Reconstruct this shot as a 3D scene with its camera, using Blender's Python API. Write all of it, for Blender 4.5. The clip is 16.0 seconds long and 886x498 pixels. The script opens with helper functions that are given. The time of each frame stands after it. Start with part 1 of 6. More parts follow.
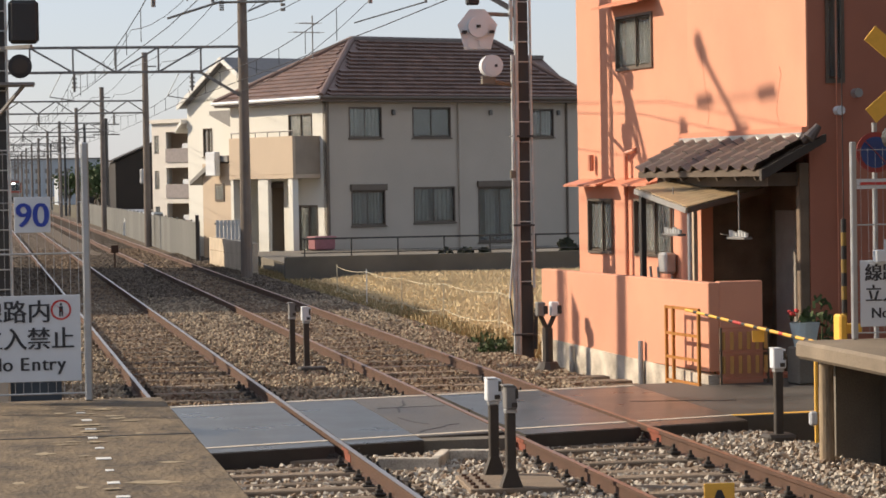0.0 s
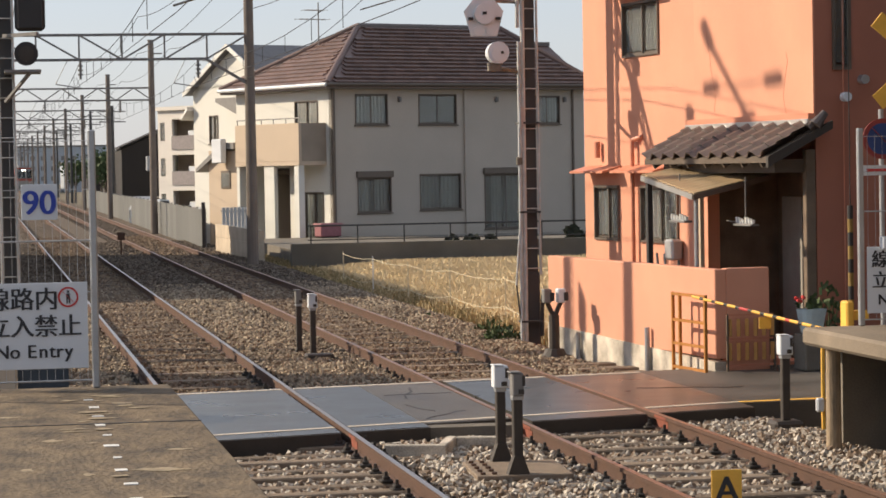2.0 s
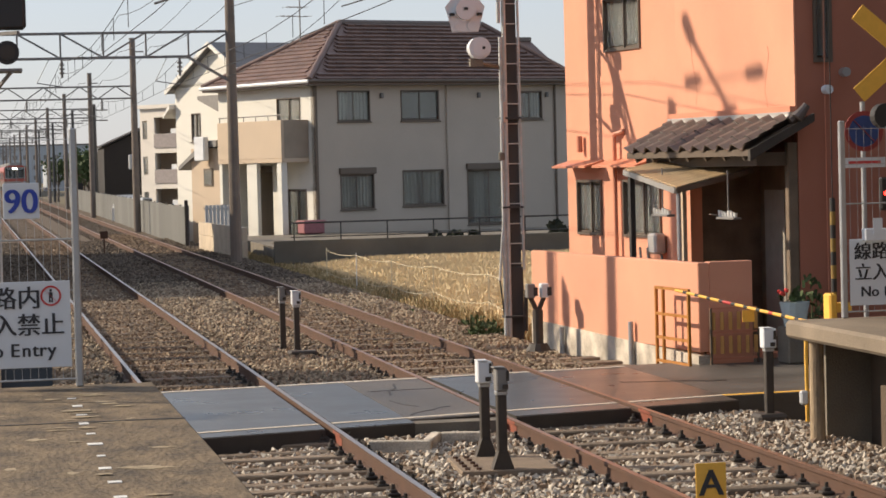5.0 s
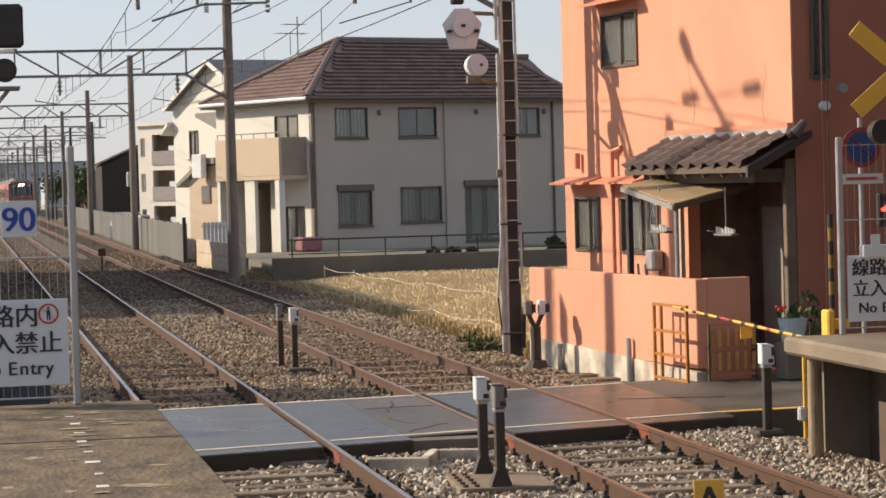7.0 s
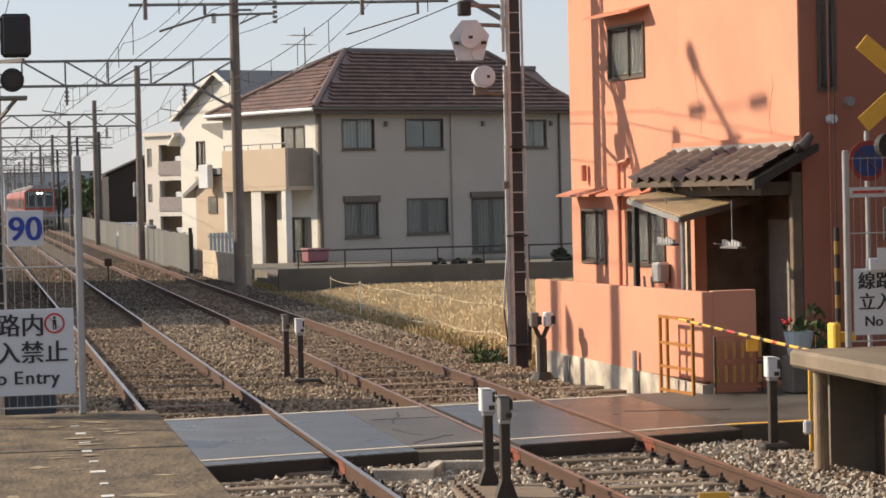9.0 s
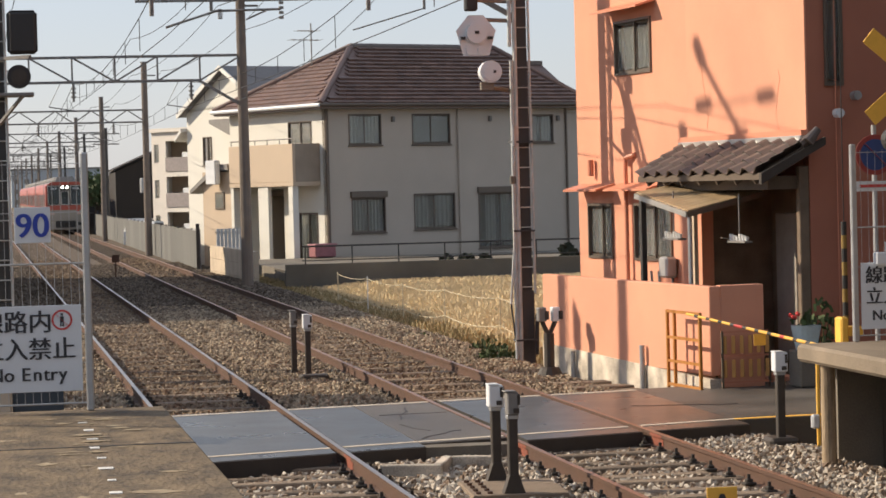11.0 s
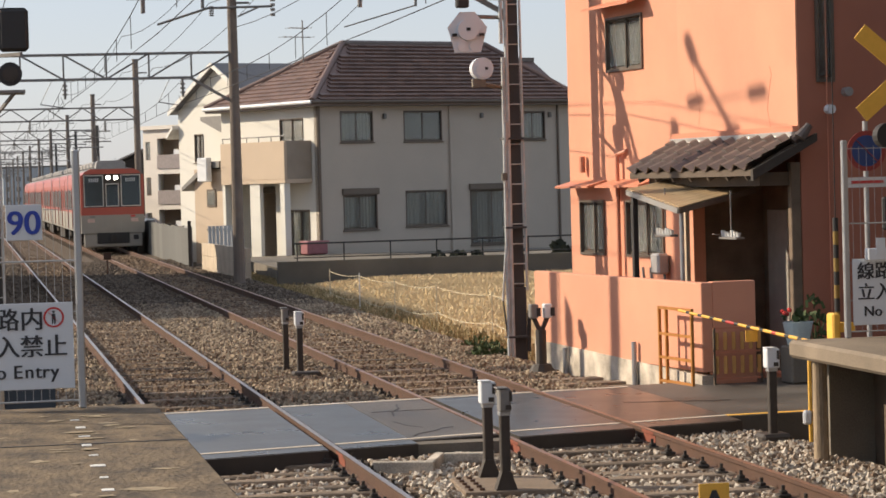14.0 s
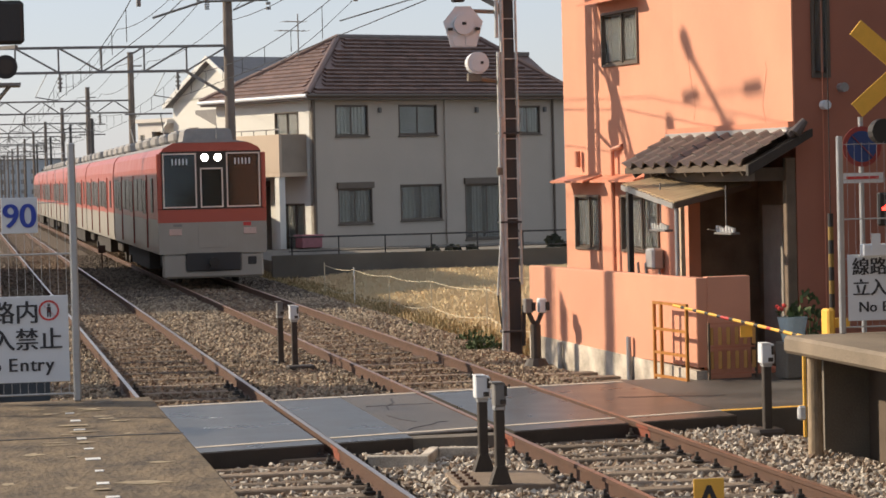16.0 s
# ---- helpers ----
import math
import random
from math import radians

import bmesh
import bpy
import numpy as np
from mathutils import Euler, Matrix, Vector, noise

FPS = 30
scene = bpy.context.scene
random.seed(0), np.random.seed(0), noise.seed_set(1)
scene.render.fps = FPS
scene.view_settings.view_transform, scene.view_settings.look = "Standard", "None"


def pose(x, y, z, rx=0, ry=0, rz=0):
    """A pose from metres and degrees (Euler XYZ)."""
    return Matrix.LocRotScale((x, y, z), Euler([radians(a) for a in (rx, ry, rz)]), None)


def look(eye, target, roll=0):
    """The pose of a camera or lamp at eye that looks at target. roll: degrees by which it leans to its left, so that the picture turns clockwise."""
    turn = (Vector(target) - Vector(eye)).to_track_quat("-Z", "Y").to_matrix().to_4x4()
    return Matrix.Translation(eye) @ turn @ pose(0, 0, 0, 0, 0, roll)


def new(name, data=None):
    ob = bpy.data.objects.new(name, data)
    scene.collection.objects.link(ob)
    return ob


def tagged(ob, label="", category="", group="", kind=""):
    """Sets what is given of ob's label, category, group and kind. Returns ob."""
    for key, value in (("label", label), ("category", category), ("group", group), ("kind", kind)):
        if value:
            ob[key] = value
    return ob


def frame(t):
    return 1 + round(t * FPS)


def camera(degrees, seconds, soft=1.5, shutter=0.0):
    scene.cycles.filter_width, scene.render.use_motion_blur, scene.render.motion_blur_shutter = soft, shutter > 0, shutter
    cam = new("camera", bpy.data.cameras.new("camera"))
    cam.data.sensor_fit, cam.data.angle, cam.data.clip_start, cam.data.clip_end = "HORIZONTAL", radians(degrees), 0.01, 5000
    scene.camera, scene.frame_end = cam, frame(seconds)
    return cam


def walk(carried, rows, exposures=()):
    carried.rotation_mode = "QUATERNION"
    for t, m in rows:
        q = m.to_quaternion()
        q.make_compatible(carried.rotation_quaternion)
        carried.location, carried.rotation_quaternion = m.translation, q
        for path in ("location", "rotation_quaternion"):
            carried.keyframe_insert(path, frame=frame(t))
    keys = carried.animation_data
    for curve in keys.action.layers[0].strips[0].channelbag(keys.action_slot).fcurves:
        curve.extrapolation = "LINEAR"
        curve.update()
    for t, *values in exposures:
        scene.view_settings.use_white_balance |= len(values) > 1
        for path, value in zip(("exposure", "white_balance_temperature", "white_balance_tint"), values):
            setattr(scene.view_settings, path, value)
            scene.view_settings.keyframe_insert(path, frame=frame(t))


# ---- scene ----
cam = camera(19.77, 16.0, soft=1.65)
EYE = 2.6
# seconds, sway in x and z (m), yaw to the right, pitch, roll (degrees)
ROWS = [
    (0.0, -0.0008, -0.0024, 10.359, -1.554, 0.945),
    (0.5, 0.0007, -0.0022, 10.275, -1.517, 0.853),
    (1.0, -0.0041, 0.0017, 10.230, -1.623, 0.936),
    (1.5, 0.0000, -0.0000, 10.217, -1.769, 0.957),
    (2.0, -0.0077, -0.0019, 10.219, -1.847, 1.003),
    (2.5, -0.0008, 0.0021, 10.403, -1.913, 1.096),
    (3.0, -0.0003, -0.0020, 10.697, -1.962, 1.125),
    (5.5, -0.0008, -0.0052, 10.568, -1.909, 1.558),
    (6.0, 0.0049, -0.0021, 10.596, -1.634, 1.659),
    (6.5, -0.0005, -0.0006, 10.637, -1.473, 1.641),
    (7.0, 0.0023, -0.0020, 10.641, -1.569, 1.561),
    (7.5, -0.0000, 0.0006, 10.587, -1.564, 1.501),
    (8.0, 0.0045, -0.0030, 10.526, -1.431, 1.344),
    (8.5, -0.0017, -0.0026, 10.503, -1.344, 1.305),
    (9.0, 0.0014, -0.0040, 10.509, -1.305, 1.299),
    (11.5, 0.0034, -0.0004, 10.331, -1.431, 1.529),
    (12.0, 0.0040, -0.0023, 10.370, -1.462, 1.580),
    (12.5, 0.0040, -0.0028, 10.328, -1.558, 1.582),
    (13.0, 0.0017, -0.0033, 10.349, -1.519, 1.566),
    (13.5, -0.0004, -0.0045, 10.437, -1.441, 1.578),
    (14.0, 0.0035, -0.0024, 10.525, -1.486, 1.577),
    (14.5, -0.0010, -0.0042, 10.517, -1.604, 1.458),
    (15.0, 0.0008, -0.0050, 10.481, -1.639, 1.410),
    (15.5, -0.0012, -0.0006, 10.522, -1.632, 1.391),
    (16.0, -0.0042, -0.0003, 10.646, -1.621, 1.386),
]
walk(cam, [(t, pose(x, 0, EYE + z, 90 + pitch, 0, -yaw) @ pose(0, 0, 0, 0, 0, -roll)) for t, x, z, yaw, pitch, roll in ROWS])

# ---- light ----
SUN_AZ = math.degrees(math.atan2(-0.87, 0.49))   # bearing of the sun from +y, clockwise
SUN_EL = 28.0
world = bpy.data.worlds.new("sky")
scene.world = world
world.use_nodes = True
wn = world.node_tree.nodes
sky = wn.new("ShaderNodeTexSky")
sky.sky_type = "NISHITA"
sky.sun_disc = False
sky.sun_elevation = radians(SUN_EL)
sky.sun_rotation = radians(SUN_AZ)
sky.air_density, sky.dust_density, sky.ozone_density = 1.0, 0.6, 1.5
wn["Background"].inputs["Strength"].default_value = 0.122
haze = wn.new("ShaderNodeMix")
haze.data_type = "RGBA"
haze.inputs["Factor"].default_value = 0.66
haze.inputs["B"].default_value = (3.7, 4.05, 4.6, 1)
tone = wn.new("ShaderNodeMix")
tone.data_type, tone.blend_type = "RGBA", "MULTIPLY"
tone.inputs["Factor"].default_value = 1.0
tone.inputs["B"].default_value = (1.05, 0.97, 1.05, 1)
world.node_tree.links.new(sky.outputs["Color"], tone.inputs["A"])
world.node_tree.links.new(tone.outputs["Result"], haze.inputs["A"])
world.node_tree.links.new(haze.outputs["Result"], wn["Background"].inputs["Color"])
sun_data = bpy.data.lights.new("sun", "SUN")
sun_data.energy, sun_data.angle, sun_data.color = 5.0, radians(0.6), (1.0, 0.84, 0.64)
sun = new("sun", sun_data)
sun.matrix_world = look((-60, 60, 60), (-60 + 0.87 * 10, 60 - 0.49 * 10, 60 - 10 * math.tan(radians(SUN_EL))))
scene.view_settings.exposure = 0.34


# ---- materials ----
def mat(name, color, rough=0.7, metal=0.0, vary=0.25, scale=6.0, bump=0.15, fine=60.0, tint=None, stretch=(1, 1, 1), spec=0.4, island=0.0, obj=0.0, contrast=1.0):
    """Two scales of noise in colour, a fine bump, and if wanted a change from piece to piece."""
    m = bpy.data.materials.new(name)
    m.use_nodes = True
    nt = m.node_tree
    n, l = nt.nodes, nt.links
    b = n["Principled BSDF"]
    b.inputs["Metallic"].default_value = metal
    b.inputs["Specular IOR Level"].default_value = spec
    tc = n.new("ShaderNodeTexCoord")
    mp = n.new("ShaderNodeMapping")
    mp.inputs["Scale"].default_value = stretch
    l.new(tc.outputs["Object"], mp.inputs["Vector"])
    big = n.new("ShaderNodeTexNoise")
    big.inputs["Scale"].default_value, big.inputs["Detail"].default_value = scale, 6
    small = n.new("ShaderNodeTexNoise")
    small.inputs["Scale"].default_value, small.inputs["Detail"].default_value = fine, 4
    for q in (big, small):
        l.new(mp.outputs["Vector"], q.inputs["Vector"])
    add = n.new("ShaderNodeMath")
    add.operation = "MULTIPLY_ADD"
    l.new(small.outputs["Fac"], add.inputs[0])
    add.inputs[1].default_value = 0.5
    l.new(big.outputs["Fac"], add.inputs[2])
    last = add.outputs[0]
    for amount, make in ((island, "ShaderNodeNewGeometry"), (obj, "ShaderNodeObjectInfo")):
        if amount:
            g = n.new(make)
            q = n.new("ShaderNodeMath")
            q.operation = "MULTIPLY_ADD"
            l.new(g.outputs["Random Per Island" if make.endswith("Geometry") else "Random"], q.inputs[0])
            q.inputs[1].default_value = amount
            l.new(last, q.inputs[2])
            w = n.new("ShaderNodeMath")
            w.operation = "SUBTRACT"
            l.new(q.outputs[0], w.inputs[0])
            w.inputs[1].default_value = amount / 2
            last = w.outputs[0]
    ramp = n.new("ShaderNodeMapRange")
    ramp.inputs["From Min"].default_value, ramp.inputs["From Max"].default_value = 0.75 - 0.35 / contrast, 0.75 + 0.35 / contrast
    l.new(last, ramp.inputs["Value"])
    mix = n.new("ShaderNodeMix")
    mix.data_type = "RGBA"
    other = tint or tuple(c * 0.45 for c in color)
    dark = tuple(c + (o - c) * min(1, vary * 2) for c, o in zip(color, other))
    light = tuple(min(1, c * (1 + 0.35 * vary)) for c in color)
    mix.inputs["A"].default_value = (*dark, 1)
    mix.inputs["B"].default_value = (*light, 1)
    l.new(ramp.outputs["Result"], mix.inputs["Factor"])
    l.new(mix.outputs["Result"], b.inputs["Base Color"])
    rr = n.new("ShaderNodeMapRange")
    rr.inputs["To Min"].default_value, rr.inputs["To Max"].default_value = max(0.02, rough - 0.1), min(1, rough + 0.1)
    l.new(big.outputs["Fac"], rr.inputs["Value"])
    l.new(rr.outputs["Result"], b.inputs["Roughness"])
    if bump:
        bp = n.new("ShaderNodeBump")
        bp.inputs["Strength"].default_value, bp.inputs["Distance"].default_value = bump, 0.02
        l.new(small.outputs["Fac"], bp.inputs["Height"])
        l.new(bp.outputs["Normal"], b.inputs["Normal"])
    return m


def glow(name, color, power):
    m = bpy.data.materials.new(name)
    m.use_nodes = True
    b = m.node_tree.nodes["Principled BSDF"]
    b.inputs["Base Color"].default_value = (*color, 1)
    b.inputs["Emission Color"].default_value = (*color, 1)
    b.inputs["Emission Strength"].default_value = power
    return m


def glass(name, color=(0.75, 0.8, 0.8), rough=0.03):
    m = bpy.data.materials.new(name)
    m.use_nodes = True
    b = m.node_tree.nodes["Principled BSDF"]
    b.inputs["Base Color"].default_value = (*color, 1)
    b.inputs["Roughness"].default_value = rough
    b.inputs["IOR"].default_value = 1.5
    b.inputs["Transmission Weight"].default_value = 0.9
    return m


BALLAST = mat("ballast_bed", (0.125, 0.092, 0.062), 0.95, vary=0.5, scale=1.2, bump=0.9, fine=28)
STONE = mat("ballast_stone", (0.46, 0.41, 0.34), 0.9, vary=0.5, scale=1.0, bump=0.2, tint=(0.2, 0.14, 0.095), island=1.1, contrast=1.3)
STONE_B = mat("rust_stained_stone", (0.22, 0.16, 0.105), 0.9, vary=0.5, scale=1.0, bump=0.2, tint=(0.11, 0.07, 0.045), island=1.0)
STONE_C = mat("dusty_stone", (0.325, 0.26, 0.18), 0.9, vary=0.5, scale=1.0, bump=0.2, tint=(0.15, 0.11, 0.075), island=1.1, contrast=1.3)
# Stone colour lowered to deepen the house's shadow on the tracks.
STONE_SHADE = mat("shade_dark_stone", (0.15, 0.118, 0.088), 0.9, vary=0.5, scale=1.0, bump=0.2, tint=(0.07, 0.052, 0.038), island=1.1)
RUST = mat("rusty_steel", (0.095, 0.047, 0.028), 0.75, vary=0.35, scale=3, bump=0.3, fine=80)
RAILTOP = mat("polished_rail_head", (0.55, 0.47, 0.40), 0.33, 1.0, vary=0.1, bump=0.02)
RAILTOP_B = mat("tarnished_rail_head", (0.42, 0.25, 0.17), 0.4, 0.8, vary=0.2, bump=0.05)
SLEEPER = mat("weathered_sleeper_wood", (0.21, 0.16, 0.115), 0.9, vary=0.5, scale=2, bump=0.6, fine=40, stretch=(0.4, 4, 4), obj=0.7, contrast=1.4)
ASPHALT = mat("asphalt", (0.115, 0.102, 0.088), 0.5, vary=0.4, scale=0.9, bump=0.25, fine=120, contrast=1.8)
RUBBER = mat("crossing_panel", (0.075, 0.071, 0.064), 0.3, vary=0.35, scale=1.5, bump=0.05, fine=60, spec=0.3, contrast=1.6)
CONCRETE = mat("old_concrete", (0.25, 0.20, 0.145), 0.85, vary=0.5, scale=1.3, bump=0.3, fine=50)
PILLAR = mat("bleached_timber", (0.36, 0.27, 0.175), 0.9, vary=0.6, scale=4, bump=0.4, fine=30, stretch=(4, 4, 0.5), contrast=1.5)
DARKCON = mat("stained_concrete", (0.2, 0.175, 0.14), 0.9, vary=0.6, scale=1.2, bump=0.3)
PLATTOP = mat("platform_paving", (0.152, 0.111, 0.067), 0.9, vary=0.9, scale=5.0, bump=0.8, fine=30, stretch=(0.9, 0.5, 1), tint=(0.06, 0.045, 0.03), contrast=1.7)
CHALK = mat("worn_chalky_paint", (0.36, 0.29, 0.19), 0.9, vary=0.9, scale=12, tint=(0.13, 0.1, 0.062))
WHITEPAINT = mat("white_paint", (0.75, 0.74, 0.70), 0.6, vary=0.2, scale=5)
EDGEPAINT = mat("pale_line_paint", (0.62, 0.54, 0.44), 0.7, vary=0.35, scale=6)
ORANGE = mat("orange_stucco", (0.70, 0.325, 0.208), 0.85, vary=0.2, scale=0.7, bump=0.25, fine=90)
# Darker, redder copy of the orange; carries the end wall's shade.
ORANGE_SHADE = mat("orange_stucco_shade", (0.42, 0.165, 0.105), 0.88, vary=0.25, scale=0.8, bump=0.25, fine=90)
ORANGE_TRIM = mat("orange_painted_metal", (0.62, 0.24, 0.14), 0.55, vary=0.15, scale=3)
PLINTH = mat("grey_plinth", (0.56, 0.49, 0.40), 0.9, vary=0.8, scale=2.6, bump=0.3, contrast=1.7)
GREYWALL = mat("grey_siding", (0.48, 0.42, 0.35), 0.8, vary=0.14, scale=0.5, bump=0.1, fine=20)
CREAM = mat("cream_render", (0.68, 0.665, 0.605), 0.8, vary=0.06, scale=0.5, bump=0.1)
TANWALL = mat("tan_render", (0.54, 0.43, 0.32), 0.8, vary=0.1, scale=0.8, bump=0.15)
APARTWALL = mat("pale_concrete_paint", (0.72, 0.67, 0.60), 0.8, vary=0.1, scale=0.4, bump=0.1)
ROOFTILE = mat("brown_roof_tile", (0.20, 0.125, 0.10), 0.5, vary=0.35, scale=0.7, bump=0.15, spec=0.5, obj=0.5)
KAWARA = mat("dark_clay_tile", (0.13, 0.10, 0.085), 0.33, vary=0.35, scale=3, bump=0.15, spec=0.6, obj=0.4)
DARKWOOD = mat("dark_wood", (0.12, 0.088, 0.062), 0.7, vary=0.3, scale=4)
FRAME = mat("bronze_window_frame", (0.15, 0.12, 0.095), 0.45, 0.3, vary=0.15)
GLASS = glass("window_glass")
CURTAIN = mat("pale_curtain", (0.42, 0.38, 0.32), 0.9, vary=0.2, scale=4, stretch=(6, 6, 0.5))
PALEPIPE = mat("weathered_conduit", (0.56, 0.57, 0.55), 0.7, vary=0.35, scale=5)
POLECON = mat("weathered_concrete_pole", (0.2, 0.165, 0.14), 0.85, vary=0.35, scale=1.5)
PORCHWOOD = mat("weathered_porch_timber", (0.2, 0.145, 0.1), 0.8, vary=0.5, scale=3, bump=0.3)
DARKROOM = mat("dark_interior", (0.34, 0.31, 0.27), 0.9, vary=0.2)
MASTCON = mat("brown_mast_paint", (0.07, 0.07, 0.07), 0.8, vary=0.3, scale=2)
GALV = mat("galvanised_steel", (0.45, 0.45, 0.45), 0.45, 0.6, vary=0.2, scale=4)
STEELGREY = mat("grey_painted_steel", (0.22, 0.21, 0.20), 0.6, 0.3, vary=0.2)
BLACK = mat("black_paint", (0.035, 0.033, 0.032), 0.6, vary=0.15)
POSTBLACK = mat("tarred_post", (0.055, 0.044, 0.036), 0.65, vary=0.3, scale=5)
SIGNWHITE = mat("sign_white", (0.66, 0.68, 0.70), 0.5, vary=0.06, scale=3, bump=0.03)
INK = mat("sign_black", (0.04, 0.04, 0.045), 0.6, vary=0.05)
# Faded sign colours, also darkened for the shade on the sign.
FADESHADE_BLUE = mat("faded_shaded_sign_blue", (0.035, 0.07, 0.22), 0.6, vary=0.2)
FADESHADE_RED = mat("faded_shaded_sign_red", (0.30, 0.055, 0.05), 0.6, vary=0.2)
BLUE = mat("sign_blue", (0.03, 0.06, 0.36), 0.5, vary=0.08)
RED = mat("sign_red", (0.55, 0.05, 0.045), 0.5, vary=0.1)
YELLOW = mat("signal_yellow", (0.88, 0.50, 0.08), 0.55, vary=0.15)
RICE = mat("ripe_rice_straw", (0.66, 0.53, 0.33), 0.9, vary=0.3, scale=0.6, bump=0.1, tint=(0.54, 0.43, 0.26), island=0.15)
STRAWSOIL = mat("straw_covered_soil", (0.5, 0.39, 0.22), 0.95, vary=0.4, scale=0.8, bump=0.5, tint=(0.3, 0.23, 0.13))
GREEN = mat("weed_green", (0.07, 0.10, 0.035), 0.8, vary=0.4, island=0.6)
SOIL = mat("soil_and_weeds", (0.17, 0.13, 0.085), 0.95, vary=0.5, scale=0.35, bump=0.4, tint=(0.08, 0.075, 0.035))
BLOCKWALL = mat("block_wall", (0.55, 0.46, 0.35), 0.9, vary=0.3, scale=1.5, bump=0.25)
TRAINRED = mat("train_vermilion", (0.38, 0.075, 0.05), 0.35, vary=0.08, scale=2, bump=0.02, spec=0.5)
TRAINCREAM = mat("train_ivory", (0.30, 0.275, 0.235), 0.4, vary=0.1, scale=2, bump=0.02, spec=0.5)
TRAINGREY = mat("train_roof_grey", (0.30, 0.29, 0.28), 0.7, vary=0.2)
SILVER = mat("window_trim_silver", (0.6, 0.58, 0.55), 0.35, 0.8, vary=0.1)
UNDER = mat("underframe_grime", (0.045, 0.038, 0.032), 0.85, vary=0.3)


# ---- mesh tools ----
def bm_new():
    return bmesh.new()


def box(bm, x0, x1, y0, y1, z0, z1, bevel=0.0):
    vs = [bm.verts.new((x, y, z)) for x in (x0, x1) for y in (y0, y1) for z in (z0, z1)]
    fs = [bm.faces.new([vs[i] for i in q]) for q in ((0, 1, 3, 2), (4, 6, 7, 5), (0, 4, 5, 1), (2, 3, 7, 6), (0, 2, 6, 4), (1, 5, 7, 3))]
    if bevel:
        bmesh.ops.bevel(bm, geom=list({e for f in fs for e in f.edges}), offset=bevel, segments=1, affect="EDGES")
    return bm


def bar(bm, p, q, r, seg=8, r2=None):
    """A round bar from p to q."""
    p, q = Vector(p), Vector(q)
    d = q - p
    m = Matrix.Translation((p + q) / 2) @ d.to_track_quat("Z", "Y").to_matrix().to_4x4()
    bmesh.ops.create_cone(bm, cap_ends=True, segments=seg, radius1=r, radius2=r if r2 is None else r2, depth=d.length, matrix=m)
    return bm


def beam(bm, p, q, w, h):
    """A square bar from p to q."""
    p, q = Vector(p), Vector(q)
    d = q - p
    m = Matrix.Translation((p + q) / 2) @ d.to_track_quat("Z", "Y").to_matrix().to_4x4() @ Matrix.Diagonal((w, h, d.length, 1))
    bmesh.ops.create_cube(bm, size=1, matrix=m)
    return bm


def prism(bm, profile, axis, a, b):
    """A closed profile of (u, v) drawn out along an axis from a to b."""
    def at(u, v, s):
        return {"x": (s, u, v), "y": (u, s, v), "z": (u, v, s)}[axis]
    one = [bm.verts.new(at(u, v, a)) for u, v in profile]
    two = [bm.verts.new(at(u, v, b)) for u, v in profile]
    k = len(profile)
    bm.faces.new(one)
    bm.faces.new(two[::-1])
    for i in range(k):
        bm.faces.new((one[i], two[i], two[(i + 1) % k], one[(i + 1) % k]))
    return bm


def mesh_of(name, bm, material, smooth=False):
    bmesh.ops.recalc_face_normals(bm, faces=bm.faces)
    me = bpy.data.meshes.new(name)
    bm.to_mesh(me)
    bm.free()
    me.materials.append(material)
    if smooth:
        for f in me.polygons:
            f.use_smooth = True
    return me


def part(name, bm, material, parent=None, label="", at=None, smooth=False):
    ob = new(name, mesh_of(name, bm, material, smooth) if isinstance(bm, bmesh.types.BMesh) else bm)
    ob.parent = parent
    if at is not None:
        ob.matrix_basis = at
    if label:
        tagged(ob, label)
    return ob


def thing(name, m, label, category, group="", kind=""):
    ob = new(name)
    ob.empty_display_size = 0.2
    ob.matrix_basis = m
    return tagged(ob, label, category, group, kind)


def boxpart(name, dims, material, parent, label="", bevel=0.0):
    return part(name, box(bm_new(), *dims, bevel=bevel), material, parent, label)


def letters(name, text, size, material, parent, at, label=""):
    """Lettering as a flat mesh, reading along x and standing in z."""
    cu = bpy.data.curves.new(name, "FONT")
    cu.body, cu.size, cu.extrude, cu.align_x = text, size, 0.002, "CENTER"
    tmp = bpy.data.objects.new(name, cu)
    scene.collection.objects.link(tmp)
    bpy.context.view_layer.update()
    me = bpy.data.meshes.new_from_object(tmp.evaluated_get(bpy.context.evaluated_depsgraph_get()))
    bpy.data.objects.remove(tmp)
    # bold strokes: shifted copies of the thin letter
    bold = bmesh.new()
    for dx in (-0.022, -0.008, 0.008, 0.022):
        start = len(bold.verts)
        bold.from_mesh(me)
        bold.verts.ensure_lookup_table()
        for v in bold.verts[start:]:
            v.co.x += dx * size
            v.co.y += 0.0
            v.co.z += (dx + 0.022) * 0.03
    bold.to_mesh(me)
    bold.free()
    me.materials.clear()
    me.materials.append(material)
    ob = new(name, me)
    ob.parent = parent
    ob.matrix_basis = at @ pose(0, 0, 0, 90)
    if label:
        tagged(ob, label)
    return ob


EM = {"N": 0.74, "o": 0.6, " ": 0.28, "E": 0.6, "n": 0.6, "t": 0.36, "r": 0.39, "y": 0.56}


def line_of_letters(text, size, material, parent, x, y, z, em=None):
    """A centred line, each letter a part of its own."""
    widths = [(em or EM.get(c, 1.0)) * size for c in text]
    at = x - sum(widths) / 2
    for c, w in zip(text, widths):
        if c != " ":
            letters("letter", c, size, material, parent, pose(at + w / 2, y, z))
        at += w


